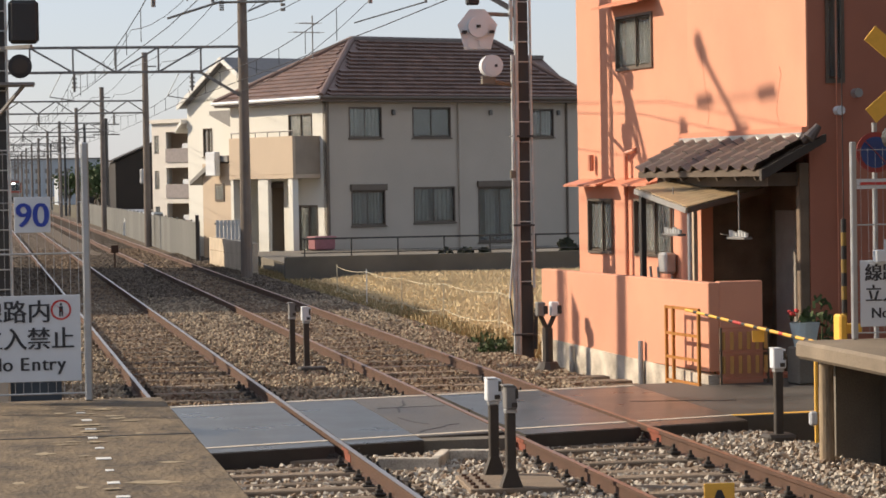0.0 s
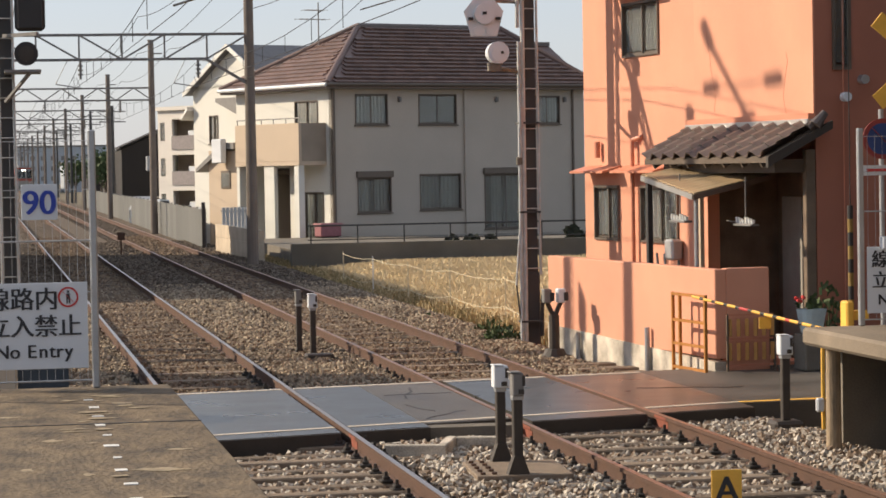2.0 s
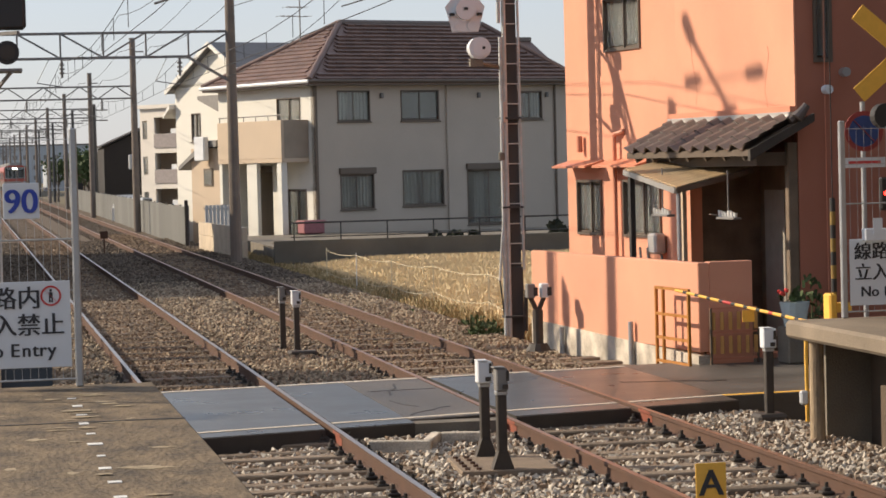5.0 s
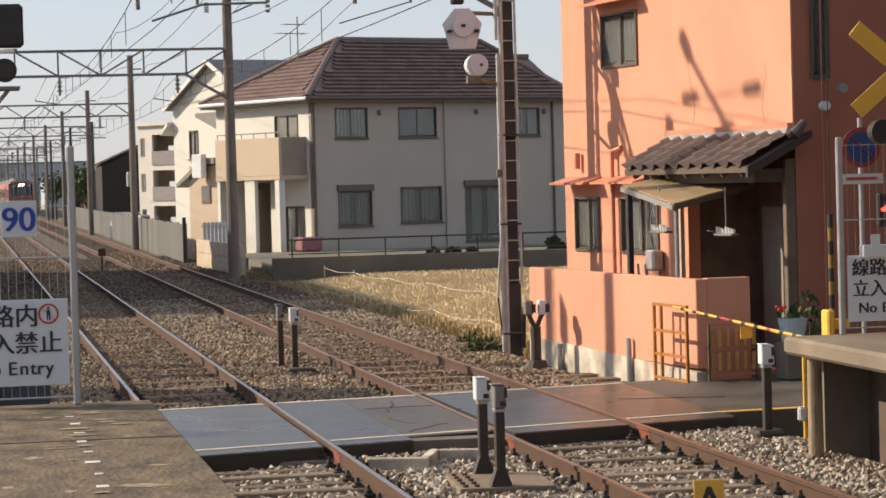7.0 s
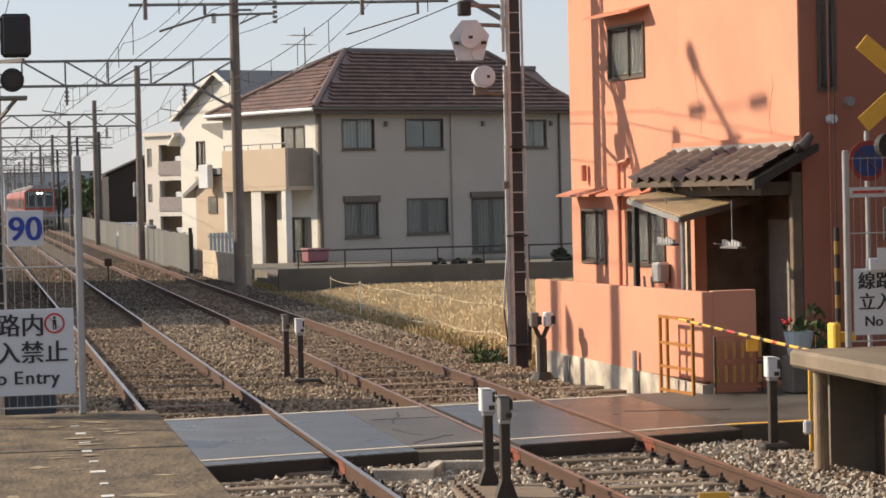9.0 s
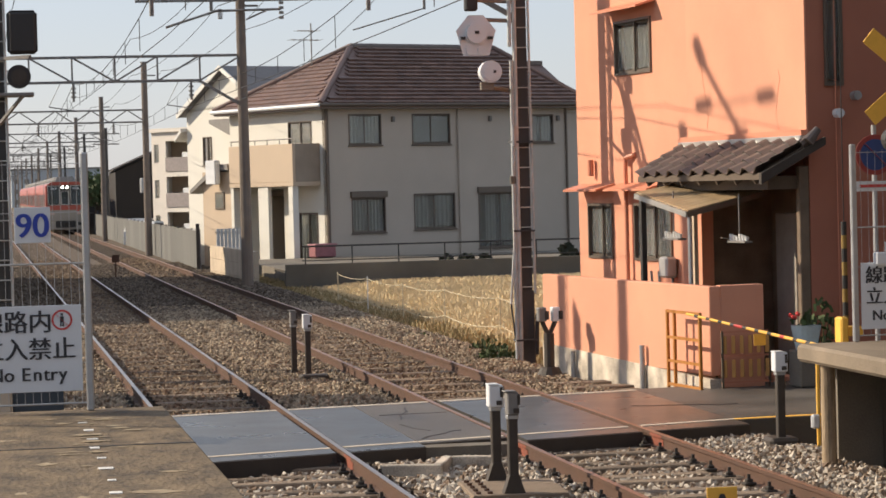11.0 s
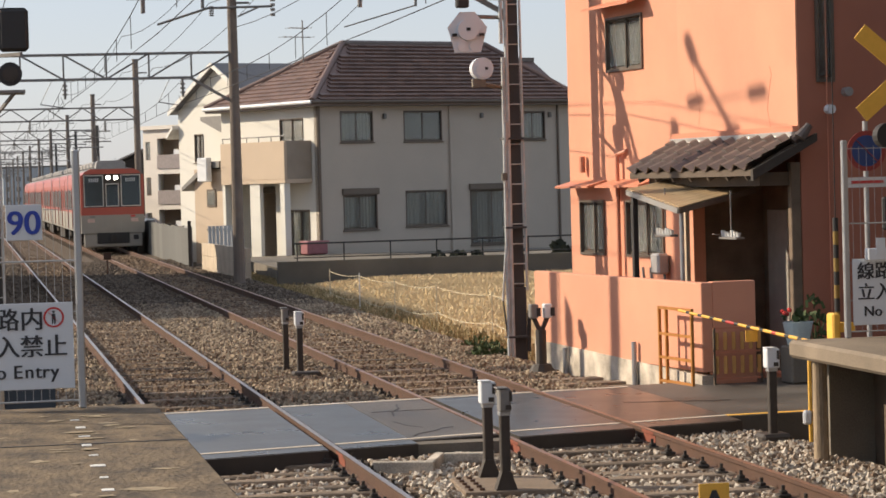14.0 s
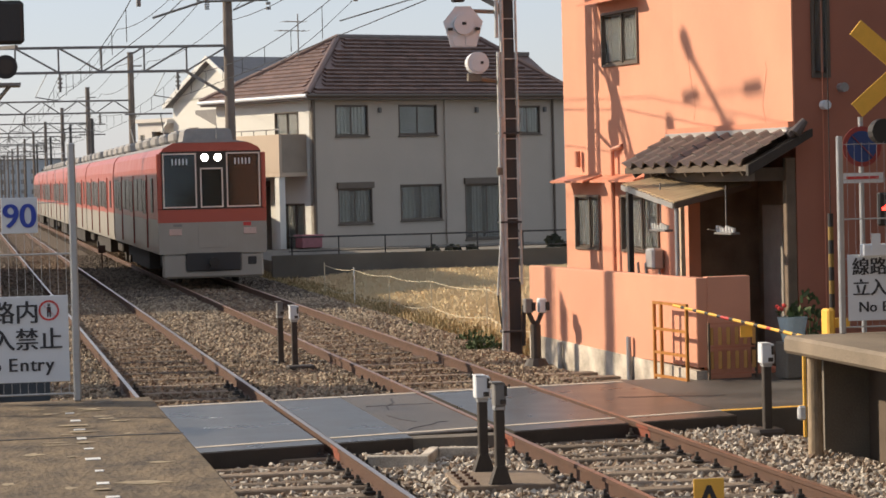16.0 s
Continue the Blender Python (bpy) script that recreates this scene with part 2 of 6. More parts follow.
# ---- ground, tracks, crossing ----
XA, XB, GAUGE = 2.765, 6.086, 1.435
gb = box(bm_new(), -2500, 2500, -2500, 4000, -1.0, -0.45)
tagged(part("ground", gb, SOIL), "dry soil with weeds", "ground", kind="structure")
bed = prism(bm_new(), [(0.2, -0.46), (0.9, -0.185), (8.1, -0.185), (9.0, -0.46)], "y", -30, 700)
tagged(part("ballast_bed", bed, BALLAST), "brown-grey crushed stone track bed", "track bed", kind="structure")


def near_edge(x):
    return 24.9 + 0.26 * (x - 2.0)


def far_edge(x):
    return 29.75 + 0.17 * (x - 2.0)


def rail_track(xc, head, label):
    t = thing("railway_track", pose(xc, 0, 0), label, "railway track", "double track", "structure")
    for side in (-1, 1):
        x = side * GAUGE / 2 + side * 0.033
        prof = [(-0.065, -0.165), (0.065, -0.165), (0.065, -0.15), (0.012, -0.13), (0.012, -0.045), (0.033, -0.035), (0.033, -0.004), (-0.033, -0.004), (-0.033, -0.035), (-0.012, -0.045), (-0.012, -0.13), (-0.065, -0.15)]
        r = part("rail", prism(bm_new(), [(u + x, v) for u, v in prof], "y", -30, 700), RUST, t)
        part("rail_head", box(bm_new(), x - 0.024, x + 0.024, -30, 700, -0.004, 0.0), head, r, "worn shiny running surface")
    me = mesh_of("sleeper", box(bm_new(), -1.2, 1.2, -0.11, 0.11, -0.32, -0.17, bevel=0.012), SLEEPER)
    cb = box(bm_new(), -0.055, 0.055, -0.06, 0.06, -0.172, -0.145, bevel=0.008)
    box(cb, -0.03, 0.03, -0.035, 0.035, -0.146, -0.115, bevel=0.008)
    bar(cb, (0, 0, -0.12), (0, 0, -0.075), 0.016, 6)
    clip = mesh_of("rail_clip", cb, UNDER)
    y, rest = 8.0, bm_new()
    for i in range(60):
        box(rest, -1.2, 1.2, 7.29 - 0.6 * i, 7.51 - 0.6 * i, -0.3, -0.175)
    k = 0
    while y < 330:
        k += 1
        jx, jr = 0.06 * math.sin(k * 2.4), 0.9 * math.sin(k * 1.7)
        if y < 80:
            part("sleeper", me, SLEEPER, t, at=pose(jx, y, 0.032 + 0.012 * math.sin(k * 3.1), 0, 0, jr))
            if y < 34:
                for s in (-1, 1):
                    for o in (-0.10, 0.17):
                        part("rail_clip", clip, UNDER, t, at=pose(s * (GAUGE / 2 + o * 1.0 + 0.0), y, 0.034, 0, 0, 8 * math.sin(k * 5)))
        else:
            box(rest, -1.2, 1.2, y - 0.11, y + 0.11, -0.3, -0.175)
        y += 0.6
    tagged(part("far_sleepers", rest, SLEEPER, t), kind="stuff")
    return t


rail_track(XA, RAILTOP, "straight railway track with bright rails on timber sleepers")
rail_track(XB, RAILTOP_B, "straight railway track with rusty rails on timber sleepers")


def strip(bm, xs, y0, y1, z0, z1):
    """A slab between two slanting edges."""
    lo = [bm.verts.new((x, y0(x), z0)) for x in xs] + [bm.verts.new((x, y1(x), z0)) for x in reversed(xs)]
    hi = [bm.verts.new((v.co.x, v.co.y, z1)) for v in lo]
    k = len(lo)
    bm.faces.new(lo[::-1])
    bm.faces.new(hi)
    for i in range(k):
        bm.faces.new((lo[i], lo[(i + 1) % k], hi[(i + 1) % k], hi[i]))
    return bm


cross = thing("level_crossing", pose(0, 0, 0), "level crossing deck of dark panels between the rails", "level crossing", kind="structure")
E1 = GAUGE / 2
spans = [(1.42, XA - E1 - 0.075, RUBBER), (XA - E1 + 0.07, XA + E1 - 0.07, RUBBER), (XA + E1 + 0.075, 4.35, RUBBER), (4.36, XB - E1 - 0.075, ASPHALT),
         (XB - E1 + 0.07, XB + E1 - 0.07, RUBBER), (XB + E1 + 0.075, 8.0, RUBBER)]
for x0, x1, mm in spans:
    deep = 0.42 if x0 < 4.3 else 0.1 if x0 < 5 else 0.5
    part("deck_panel", strip(bm_new(), [x0, x1], lambda x: near_edge(x) - deep, lambda x: far_edge(x) + 0.1, -0.27, -0.006), mm, cross)
    part("edge_line", strip(bm_new(), [x0, x1], lambda x: near_edge(x), lambda x: near_edge(x) + 0.1, -0.0055, -0.001), EDGEPAINT, cross, "worn pale painted edge line")
    part("edge_line", strip(bm_new(), [x0, x1], lambda x: far_edge(x) - 0.12, lambda x: far_edge(x), -0.0055, -0.001), EDGEPAINT, cross, "worn pale painted edge line")
# Near-black strips stand in for shade on the deck's near face.
for x0, x1, mm in spans:
    deep = 0.42 if x0 < 4.3 else 0.1 if x0 < 5 else 0.5
    part("edge_shade_strip", strip(bm_new(), [x0, x1], lambda x: near_edge(x) - deep - 0.04, lambda x: near_edge(x) - deep - 0.003, -0.3, -0.012), POSTBLACK, cross, "dark strip for shade on the deck edge")
FRESHRUST = mat("fresh_red_rust", (0.26, 0.075, 0.042), 0.85, vary=0.5, scale=9, bump=0.3)
for xr_ in (XA + E1 + 0.033, XB - E1 - 0.033, XB + E1 + 0.033):
    y0_ = near_edge(xr_) - (0.98 if xr_ < 4.3 else 1.05)
    part("rusted_rail_side", box(bm_new(), xr_ - 0.037, xr_ - 0.034, y0_, y0_ + 0.45, -0.036, -0.006), FRESHRUST, cross, "red rust on the rail by the deck")
    part("rusted_rail_side", box(bm_new(), xr_ - 0.017, xr_ - 0.013, y0_, y0_ + 0.45, -0.13, -0.05), FRESHRUST, cross, "red rust on the rail by the deck")
crk = random.Random(12)
for x, y, dx, dy in ((4.9, 29.6, -0.1, -0.6), (4.5, 27.5, 0.14, -0.35), (5.0, 26.6, -0.2, -0.3), (7.4, 28.6, 0.5, -0.1), (4.45, 28.7, 0.35, 0.05)):
    b = bm_new()
    p = Vector((x, y, -0.004))
    for i in range(6):
        q = p + Vector((dx / 2 + crk.uniform(-0.07, 0.07), dy / 2 + crk.uniform(-0.1, 0.1), 0)) * 0.8
        q.x = min(max(q.x, 4.4), 5.25) if x < 6 else q.x
        beam(b, p, q, 0.022, 0.004)
        p = q
    part("crack", b, BLACK, cross, "dark crack in the surface")
boxpart("kerb_board", (4.3, 5.25, 25.1, 25.4, -0.28, -0.02), DARKCON, cross)
road = strip(bm_new(), [8.01, 12, 40], lambda x: near_edge(8.0) + 0.1 * (x - 8), lambda x: far_edge(8) + 0.13 * (x - 8) + 0.2, -0.4, -0.012)
tagged(part("road", road, ASPHALT), "narrow grey asphalt lane at the crossing", "road", kind="structure")
tagged(part("road_edge_line", strip(bm_new(), [8.01, 12, 20], lambda x: near_edge(8.0) + 0.1 * (x - 8) + 0.05, lambda x: near_edge(8.0) + 0.1 * (x - 8) + 0.16, -0.011, -0.007), YELLOW), "faded yellow road edge line", "line", kind="structure")
road2 = strip(bm_new(), [-30, -4, 1.41], lambda x: near_edge(1.4), lambda x: far_edge(1.4), -0.4, -0.012)
tagged(part("road", road2, ASPHALT), "narrow grey asphalt lane at the crossing", "road", kind="structure")

# ---- platforms ----
pl = thing("platform", pose(0, 0, 0), "worn concrete station platform with painted dots", "platform", kind="structure")
boxpart("platform_body", (-8, 1.2, -30, 19.1, -0.5, 0.9), DARKCON, pl)
boxpart("platform_top", (-8, 1.345, -30, 19.2, 0.9, 1.0), PLATTOP, pl, "sun-worn brown paving", bevel=0.02)
boxpart("joint", (-8, 1.335, 16.28, 16.31, 1.0, 1.004), BLACK, pl)
for i in range(10):
    boxpart("painted_dot", (0.662 + 0.012 * math.sin(i * 2.7), 0.727 + 0.012 * math.sin(i * 1.9), 12.42 + 0.62 * i, 12.5 + 0.62 * i + 0.03 * math.sin(i * 3.3), 1.001, 1.005), WHITEPAINT, pl, "small white paint mark")
wear = random.Random(21)
for i in range(34):
    wx, wy = wear.uniform(-0.1, 1.15) if i < 16 else 0.72 + wear.gauss(0, 0.12), 12.3 + wear.random() * 6.7
    bm = bm_new()
    k = 20
    ra, rb, ph = wear.uniform(0.03, 0.11), wear.uniform(0.02, 0.07), wear.random() * 6
    rim = []
    for j in range(k):
        a = 2 * math.pi * j / k
        rim.append(bm.verts.new((wx + math.cos(a) * ra * (1 + 0.25 * math.sin(3 * a + ph)), wy + math.sin(a) * rb * (1 + 0.3 * math.sin(4 * a + ph)), 1.0012 + 0.0002 * i)))
    bm.faces.new(rim)
    part("worn_patch", bm, CHALK, pl, "pale worn patch of paving")
pr = thing("platform", pose(0, 0, 0), "concrete station platform slab on posts", "platform", kind="structure")
boxpart("platform_slab", (7.7, 9.9, -30, 23.4, 0.83, 1.0), CONCRETE, pr, "weathered concrete slab", bevel=0.03)
boxpart("platform_end", (8.0, 8.449, 23.1, 23.25, -0.5, 0.83), DARKCON, pr)
# Dark wood colour here stands in for the shade below the slab.
boxpart("platform_wall", (8.45, 9.9, -30, 23.2, -0.5, 0.83), DARKWOOD, pr, "wall darkened for the shade under the slab")
for y in (22.9, 19.5, 16):
    part("pillar", bar(bm_new(), (7.84, y, -0.5), (7.84, y, 0.83), 0.075, 14, 0.068), PILLAR, pr, "sun-bleached round timber pillar", smooth=False)


# ---- houses ----
def wall(length, z0, z1, holes, thick=0.16):
    """A wall along x with its outer face at y = 0, and holes (x0, x1, z0, z1) through it."""
    bm = bm_new()
    xs = sorted({0, length, *[h[0] for h in holes], *[h[1] for h in holes]})
    zs = sorted({z0, z1, *[h[2] for h in holes], *[h[3] for h in holes]})
    def solid(i, j):
        if not (0 <= i < len(xs) - 1 and 0 <= j < len(zs) - 1):
            return False
        cx, cz = (xs[i] + xs[i + 1]) / 2, (zs[j] + zs[j + 1]) / 2
        return not any(h[0] < cx < h[1] and h[2] < cz < h[3] for h in holes)
    def quad(*c):
        bm.faces.new([bm.verts.new(v) for v in c])
    for i in range(len(xs) - 1):
        for j in range(len(zs) - 1):
            if not solid(i, j):
                continue
            a, b, c, d = xs[i], xs[i + 1], zs[j], zs[j + 1]
            quad((a, 0, c), (b, 0, c), (b, 0, d), (a, 0, d))
            quad((b, thick, c), (a, thick, c), (a, thick, d), (b, thick, d))
            if not solid(i - 1, j):
                quad((a, thick, c), (a, 0, c), (a, 0, d), (a, thick, d))
            if not solid(i + 1, j):
                quad((b, 0, c), (b, thick, c), (b, thick, d), (b, 0, d))
            if not solid(i, j - 1):
                quad((a, thick, c), (b, thick, c), (b, 0, c), (a, 0, c))
            if not solid(i, j + 1):
                quad((a, 0, d), (b, 0, d), (b, thick, d), (a, thick, d))
    bmesh.ops.remove_doubles(bm, verts=bm.verts, dist=1e-4)
    return bm


def window(parent, m, w, h, frame_mat=FRAME, sashes=2, curtain=0.0, shutter_box=False, sill=True):
    """A sliding window of w by h with its lower left corner at m, facing -y."""
    root = part("window", frame_ring(w, h, 0.036, -0.03, 0.09), frame_mat, parent, at=m)
    for i in range(sashes):
        a, b = w * i / sashes, w * (i + 1) / sashes
        y = 0.02 + 0.03 * (i % 2)
        s = part("sash", frame_ring(b - a, h - 0.08, 0.028, y, y + 0.025), frame_mat, root, at=pose(a, 0, 0.04))
        part("pane", box(bm_new(), 0.045 + a, b - a - 0.045 + a, y + 0.008, y + 0.016, 0.085, h - 0.085), GLASS, root)
    if curtain:
        bm = bm_new()
        n = 24
        prev = None
        for i in range(n + 1):
            x = w * curtain * i / n
            if 0.38 < i / n < 0.5 and curtain < 0.95:
                prev = None
                continue
            y = 0.14 + 0.02 * math.sin(i * 2.2)
            cur = (bm.verts.new((w * 0.5 * (1 - curtain) + x, y, 0.03)), bm.verts.new((w * 0.5 * (1 - curtain) + x, y, h - 0.03)))
            if prev:
                bm.faces.new((prev[0], cur[0], cur[1], prev[1]))
            prev = cur
        part("curtain", bm, CURTAIN, root, "pale gathered curtain")
    if shutter_box:
        part("shutter_box", box(bm_new(), -0.06, w + 0.06, -0.12, 0.0, h, h + 0.24, bevel=0.015), frame_mat, root)
    if sill:
        part("sill", box(bm_new(), -0.05, w + 0.05, -0.07, 0.0, -0.05, 0.0, bevel=0.01), frame_mat, root)
    return root


def frame_ring(w, h, t, y0, y1):
    bm = bm_new()
    box(bm, 0, w, y0, y1, 0, t)
    box(bm, 0, w, y0, y1, h - t, h)
    box(bm, 0, t, y0, y1, t, h - t)
    box(bm, w - t, w, y0, y1, t, h - t)
    return bm


def slope_tiles(parent, a, b, c, d, rows, cols, material, thick=0.035, name="tile"):
    """Courses of tiles on a roof plane: a, b along the eave, d, c along the top; each tile is a piece of its own, clipped to the plane's slanting ends."""
    a, b, c, d = (Vector(v) for v in (a, b, c, d))
    nrm = (b - a).cross(d - a).normalized()
    along = (b - a).normalized()
    up = nrm.cross(along)
    hgt = (d - a).dot(up)
    wid = (b - a).length
    th, tw = hgt / rows, wid / cols
    la, lb = (d - a).dot(along), (c - a).dot(along) - wid
    bm = bm_new()
    prism(bm, [(-0.01, 0.0), (-0.01, thick), (th * 1.08, 0.006), (th * 1.08, 0.0)], "x", 0.008, tw - 0.008)
    me = mesh_of(name, bm, material)
    rot = Matrix((along, up, nrm)).transposed().to_4x4()
    for r in range(rows):
        f0, f1 = r / rows, (r + 1) / rows
        lo, hi = max(la * f0, la * f1) if la > 0 else la * f1, wid + (min(lb * f0, lb * f1))
        x = (r % 2) * tw * 0.5 - tw
        while x < wid:
            if x >= lo - 0.1 * tw and x + tw <= hi + 0.1 * tw:
                part(name, me, material, parent, at=Matrix.Translation(a + along * x + up * (th * r)) @ rot)
            x += tw
    return me


def gable_hip_roof(parent, L, W, z0, over, ridge, rise, material, rows=14, cols=40, tiles=("front", "left")):
    """A hipped roof on a house from (0, 0) to (L, W): ridge (x0, x1) at W / 2."""
    x0, x1, y0, y1 = -over, L + over, -over, W + over
    A, B, C, D = (x0, y0, z0), (x1, y0, z0), (x1, y1, z0), (x0, y1, z0)
    P, Q = (ridge[0], W / 2, z0 + rise), (ridge[1], W / 2, z0 + rise)
    bm = bm_new()
    v = [bm.verts.new(q) for q in (A, B, C, D, P, Q)]
    low = [bm.verts.new((q[0], q[1], q[2] - 0.12)) for q in (A, B, C, D)]
    for f in ((0, 1, 5, 4), (1, 2, 5), (2, 3, 4, 5), (3, 0, 4)):
        bm.faces.new([v[i] for i in f])
    for i in range(4):
        j = (i + 1) % 4
        bm.faces.new((low[i], low[j], v[j], v[i]))
    bm.faces.new(low[::-1])
    roof = part("roof", bm, material, parent)
    return roof, (A, B, C, D, P, Q)


# grey two-storey house, turned to the track
GH = pose(12.59, 92.5, -0.3, 0, 0, 25)
grey = thing("house", GH, "two-storey grey sided house with brown tiled hip roof", "house")
GL, GW, GZ = 11.8, 6.8, 6.0
fw = [(1.05, 2.5, 4.5, 5.65), (3.9, 5.65, 4.5, 5.65), (1.1, 2.6, 1.25, 2.55), (3.9, 5.8, 1.3, 2.65), (6.9, 9.0, 0.5, 2.6), (9.4, 10.6, 4.5, 5.6)]
# Front wall: this grey has the facade's shade in it.
part("wall", wall(GL, -0.2, GZ, fw), GREYWALL, grey, "facade with its shade in a greyer colour")
for i, (a, b, c, d) in enumerate(fw):
    window(grey, pose(a, 0.0, c), b - a, d - c, curtain=(0.9, 0.0, 0.8, 0.85, 0.6, 0.9)[i], shutter_box=i in (2, 4))
lw = [(0.9, 2.5, 4.0, 5.45), (0.6, 1.9, -0.1, 2.05), (2.95, 5.15, -0.19, 2.95)]
LEFT = pose(0, GW, 0, 0, 0, -90)
# Side wall: paler cream than the front, with sunlight put into the colour.
part("wall", wall(GW, -0.2, GZ, [(GW - b, GW - a, c, d) for a, b, c, d in lw]), CREAM, grey, "side wall with sunlight in a paler cream", at=LEFT)
for a, b, c, d in lw[:2]:
    window(grey, LEFT @ pose(GW - b, 0, c), b - a, d - c, curtain=0.9)
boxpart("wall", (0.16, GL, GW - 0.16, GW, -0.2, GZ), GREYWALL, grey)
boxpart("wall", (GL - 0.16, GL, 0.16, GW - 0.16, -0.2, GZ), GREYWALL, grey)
boxpart("floor", (0.17, GL - 0.17, 0.17, GW - 0.17, 2.7, 2.9), DARKWOOD, grey)
roof, (RA, RB, RC, RD, RP, RQ) = gable_hip_roof(grey, GL, GW, GZ, 0.45, (3.48, 10.3), 2.35, ROOFTILE)


# grey house: balcony, porch, gutters, tiles
part("soffit", box(bm_new(), -0.44, GL + 0.44, -0.44, GW + 0.44, GZ - 0.17, GZ - 0.121), FRAME, grey)
part("gutter", bar(bm_new(), (-0.5, -0.5, GZ - 0.02), (GL + 0.5, -0.5, GZ - 0.02), 0.07, 8), FRAME, grey)
part("gutter", bar(bm_new(), (-0.5, -0.5, GZ - 0.02), (-0.5, GW + 0.5, GZ - 0.02), 0.07, 8), SIGNWHITE, grey, "white gutter")
for x in (0.05, 6.0, 11.2):
    part("downpipe", bar(bm_new(), (x, -0.06, -0.2), (x, -0.06, GZ - 0.15), 0.045 if x != 0.05 else 0.07, 8), GREYWALL if x == 6.0 else FRAME, grey)
for x in (3.0, 7.5, 10.8):
    part("wall_light", box(bm_new(), x - 0.06, x + 0.06, -0.14, 0, 5.35, 5.55, bevel=0.02), STEELGREY, grey)
balc = part("balcony", box(bm_new(), -1.2, -0.01, 0.35, 4.9, 3.05, 3.2), TANWALL, grey)
part("parapet", box(bm_new(), -1.2, -1.08, 0.35, 4.9, 3.2, 4.6, bevel=0.01), TANWALL, balc, "tan rendered parapet in sun")
# Front end of the parapet: tan darkened to brown for its shade.
part("parapet", box(bm_new(), -1.08, -0.01, 0.35, 0.47, 3.2, 4.6, bevel=0.01), mat("tan_render_shade", (0.33, 0.27, 0.21), 0.85, vary=0.2, scale=2), balc, "tan end panel with its shade in the colour")
part("parapet", box(bm_new(), -1.08, -0.01, 4.78, 4.9, 3.2, 4.6, bevel=0.01), TANWALL, balc)
part("balcony_rail", bar(bm_new(), (-1.14, 0.4, 4.78), (-1.14, 4.85, 4.78), 0.025, 8), STEELGREY, balc)
for i in range(6):
    part("rail_post", bar(bm_new(), (-1.14, 0.45 + 0.87 * i, 4.59), (-1.14, 0.45 + 0.87 * i, 4.78), 0.018, 6), STEELGREY, balc)
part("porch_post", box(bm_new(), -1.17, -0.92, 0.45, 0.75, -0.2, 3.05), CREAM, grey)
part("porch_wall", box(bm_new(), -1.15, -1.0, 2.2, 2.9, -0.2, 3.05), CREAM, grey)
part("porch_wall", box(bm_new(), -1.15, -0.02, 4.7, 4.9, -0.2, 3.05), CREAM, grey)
part("recess_wall", box(bm_new(), 0.161, 1.4, 2.8, 2.95, -0.2, 2.69), GREYWALL, grey)
part("recess_wall", box(bm_new(), 0.161, 1.4, 5.15, 5.3, -0.2, 2.69), GREYWALL, grey)
part("recess_wall", box(bm_new(), 1.4, 1.5, 2.8, 5.3, -0.2, 2.69), PORCHWOOD, grey)
door = part("front_door", box(bm_new(), 1.33, 1.398, 3.5, 4.6, -0.18, 2.1, bevel=0.01), DARKWOOD, grey, "dark wooden front door")
part("door_handle", bar(bm_new(), (1.3, 3.62, 0.8), (1.3, 3.62, 1.1), 0.02, 6), SILVER, door)
tub = thing("planter_box", pose(11.9, 91.6, 0.1, 0, 0, 25 - 90) @ Matrix.Diagonal((0.8, 0.8, 0.8, 1)), "faded pink planter box beside the porch", "planter")
part("tub", box(bm_new(), -0.3, 0.3, 0.0, 1.1, 0.05, 0.62, bevel=0.04), mat("maroon_plastic", (0.33, 0.13, 0.14), 0.6), tub)
part("rim", box(bm_new(), -0.34, 0.34, -0.04, 1.14, 0.56, 0.66, bevel=0.02), mat("maroon_rim", (0.42, 0.19, 0.2), 0.6), tub)
part("foot", box(bm_new(), -0.2, 0.2, 0.1, 1.0, 0.0, 0.06), DARKCON, tub)
slope_tiles(roof, Vector(RA) + Vector((0, 0, 0.01)), Vector(RB) + Vector((0, 0, 0.01)), Vector(RQ) + Vector((0, 0, 0.01)), Vector(RP) + Vector((0, 0, 0.01)), 15, 34, ROOFTILE, thick=0.1)
LIFT = Vector((0, 0, 0.01))
slope_tiles(roof, Vector(RD) + LIFT, Vector(RA) + LIFT, Vector(RP) + LIFT, Vector(RP) + LIFT, 15, 22, ROOFTILE, thick=0.06)
for p, q in ((RP, RQ), (RA, RP), (RB, RQ), (RC, RQ), (RD, RP)):
    part("ridge_cap", bar(bm_new(), Vector(p) + Vector((0, 0, 0.03)), Vector(q) + Vector((0, 0, 0.03)), 0.12, 10), KAWARA if p == RP else ROOFTILE, roof)
wing = part("roof", prism(bm_new(), [(0.6, GZ), (6.2, GZ), (3.4, GZ + 1.75)], "x", 10.2, 12.7), ROOFTILE, grey)
part("ridge_cap", beam(bm_new(), (10.2, 3.4, GZ + 1.8), (12.7, 3.4, GZ + 1.8), 0.22, 0.16), KAWARA, wing)
ant = thing("tv_antenna", GH @ pose(2.2, 4.2, 7.3), "thin metal rooftop television antenna", "antenna")
part("mast", bar(bm_new(), (0, 0, -0.3), (0, 0, 2.0), 0.025, 6), STEELGREY, ant)
for z, w in ((1.35, 0.9), (1.7, 0.6)):
    part("boom", bar(bm_new(), (-w, 0, z), (w * 0.4, 0, z), 0.015, 6), STEELGREY, ant)
    for i in range(6):
        x = -w + i * w * 1.4 / 5
        part("element", bar(bm_new(), (x, -0.3, z), (x, 0.3, z), 0.01, 5), STEELGREY, ant)

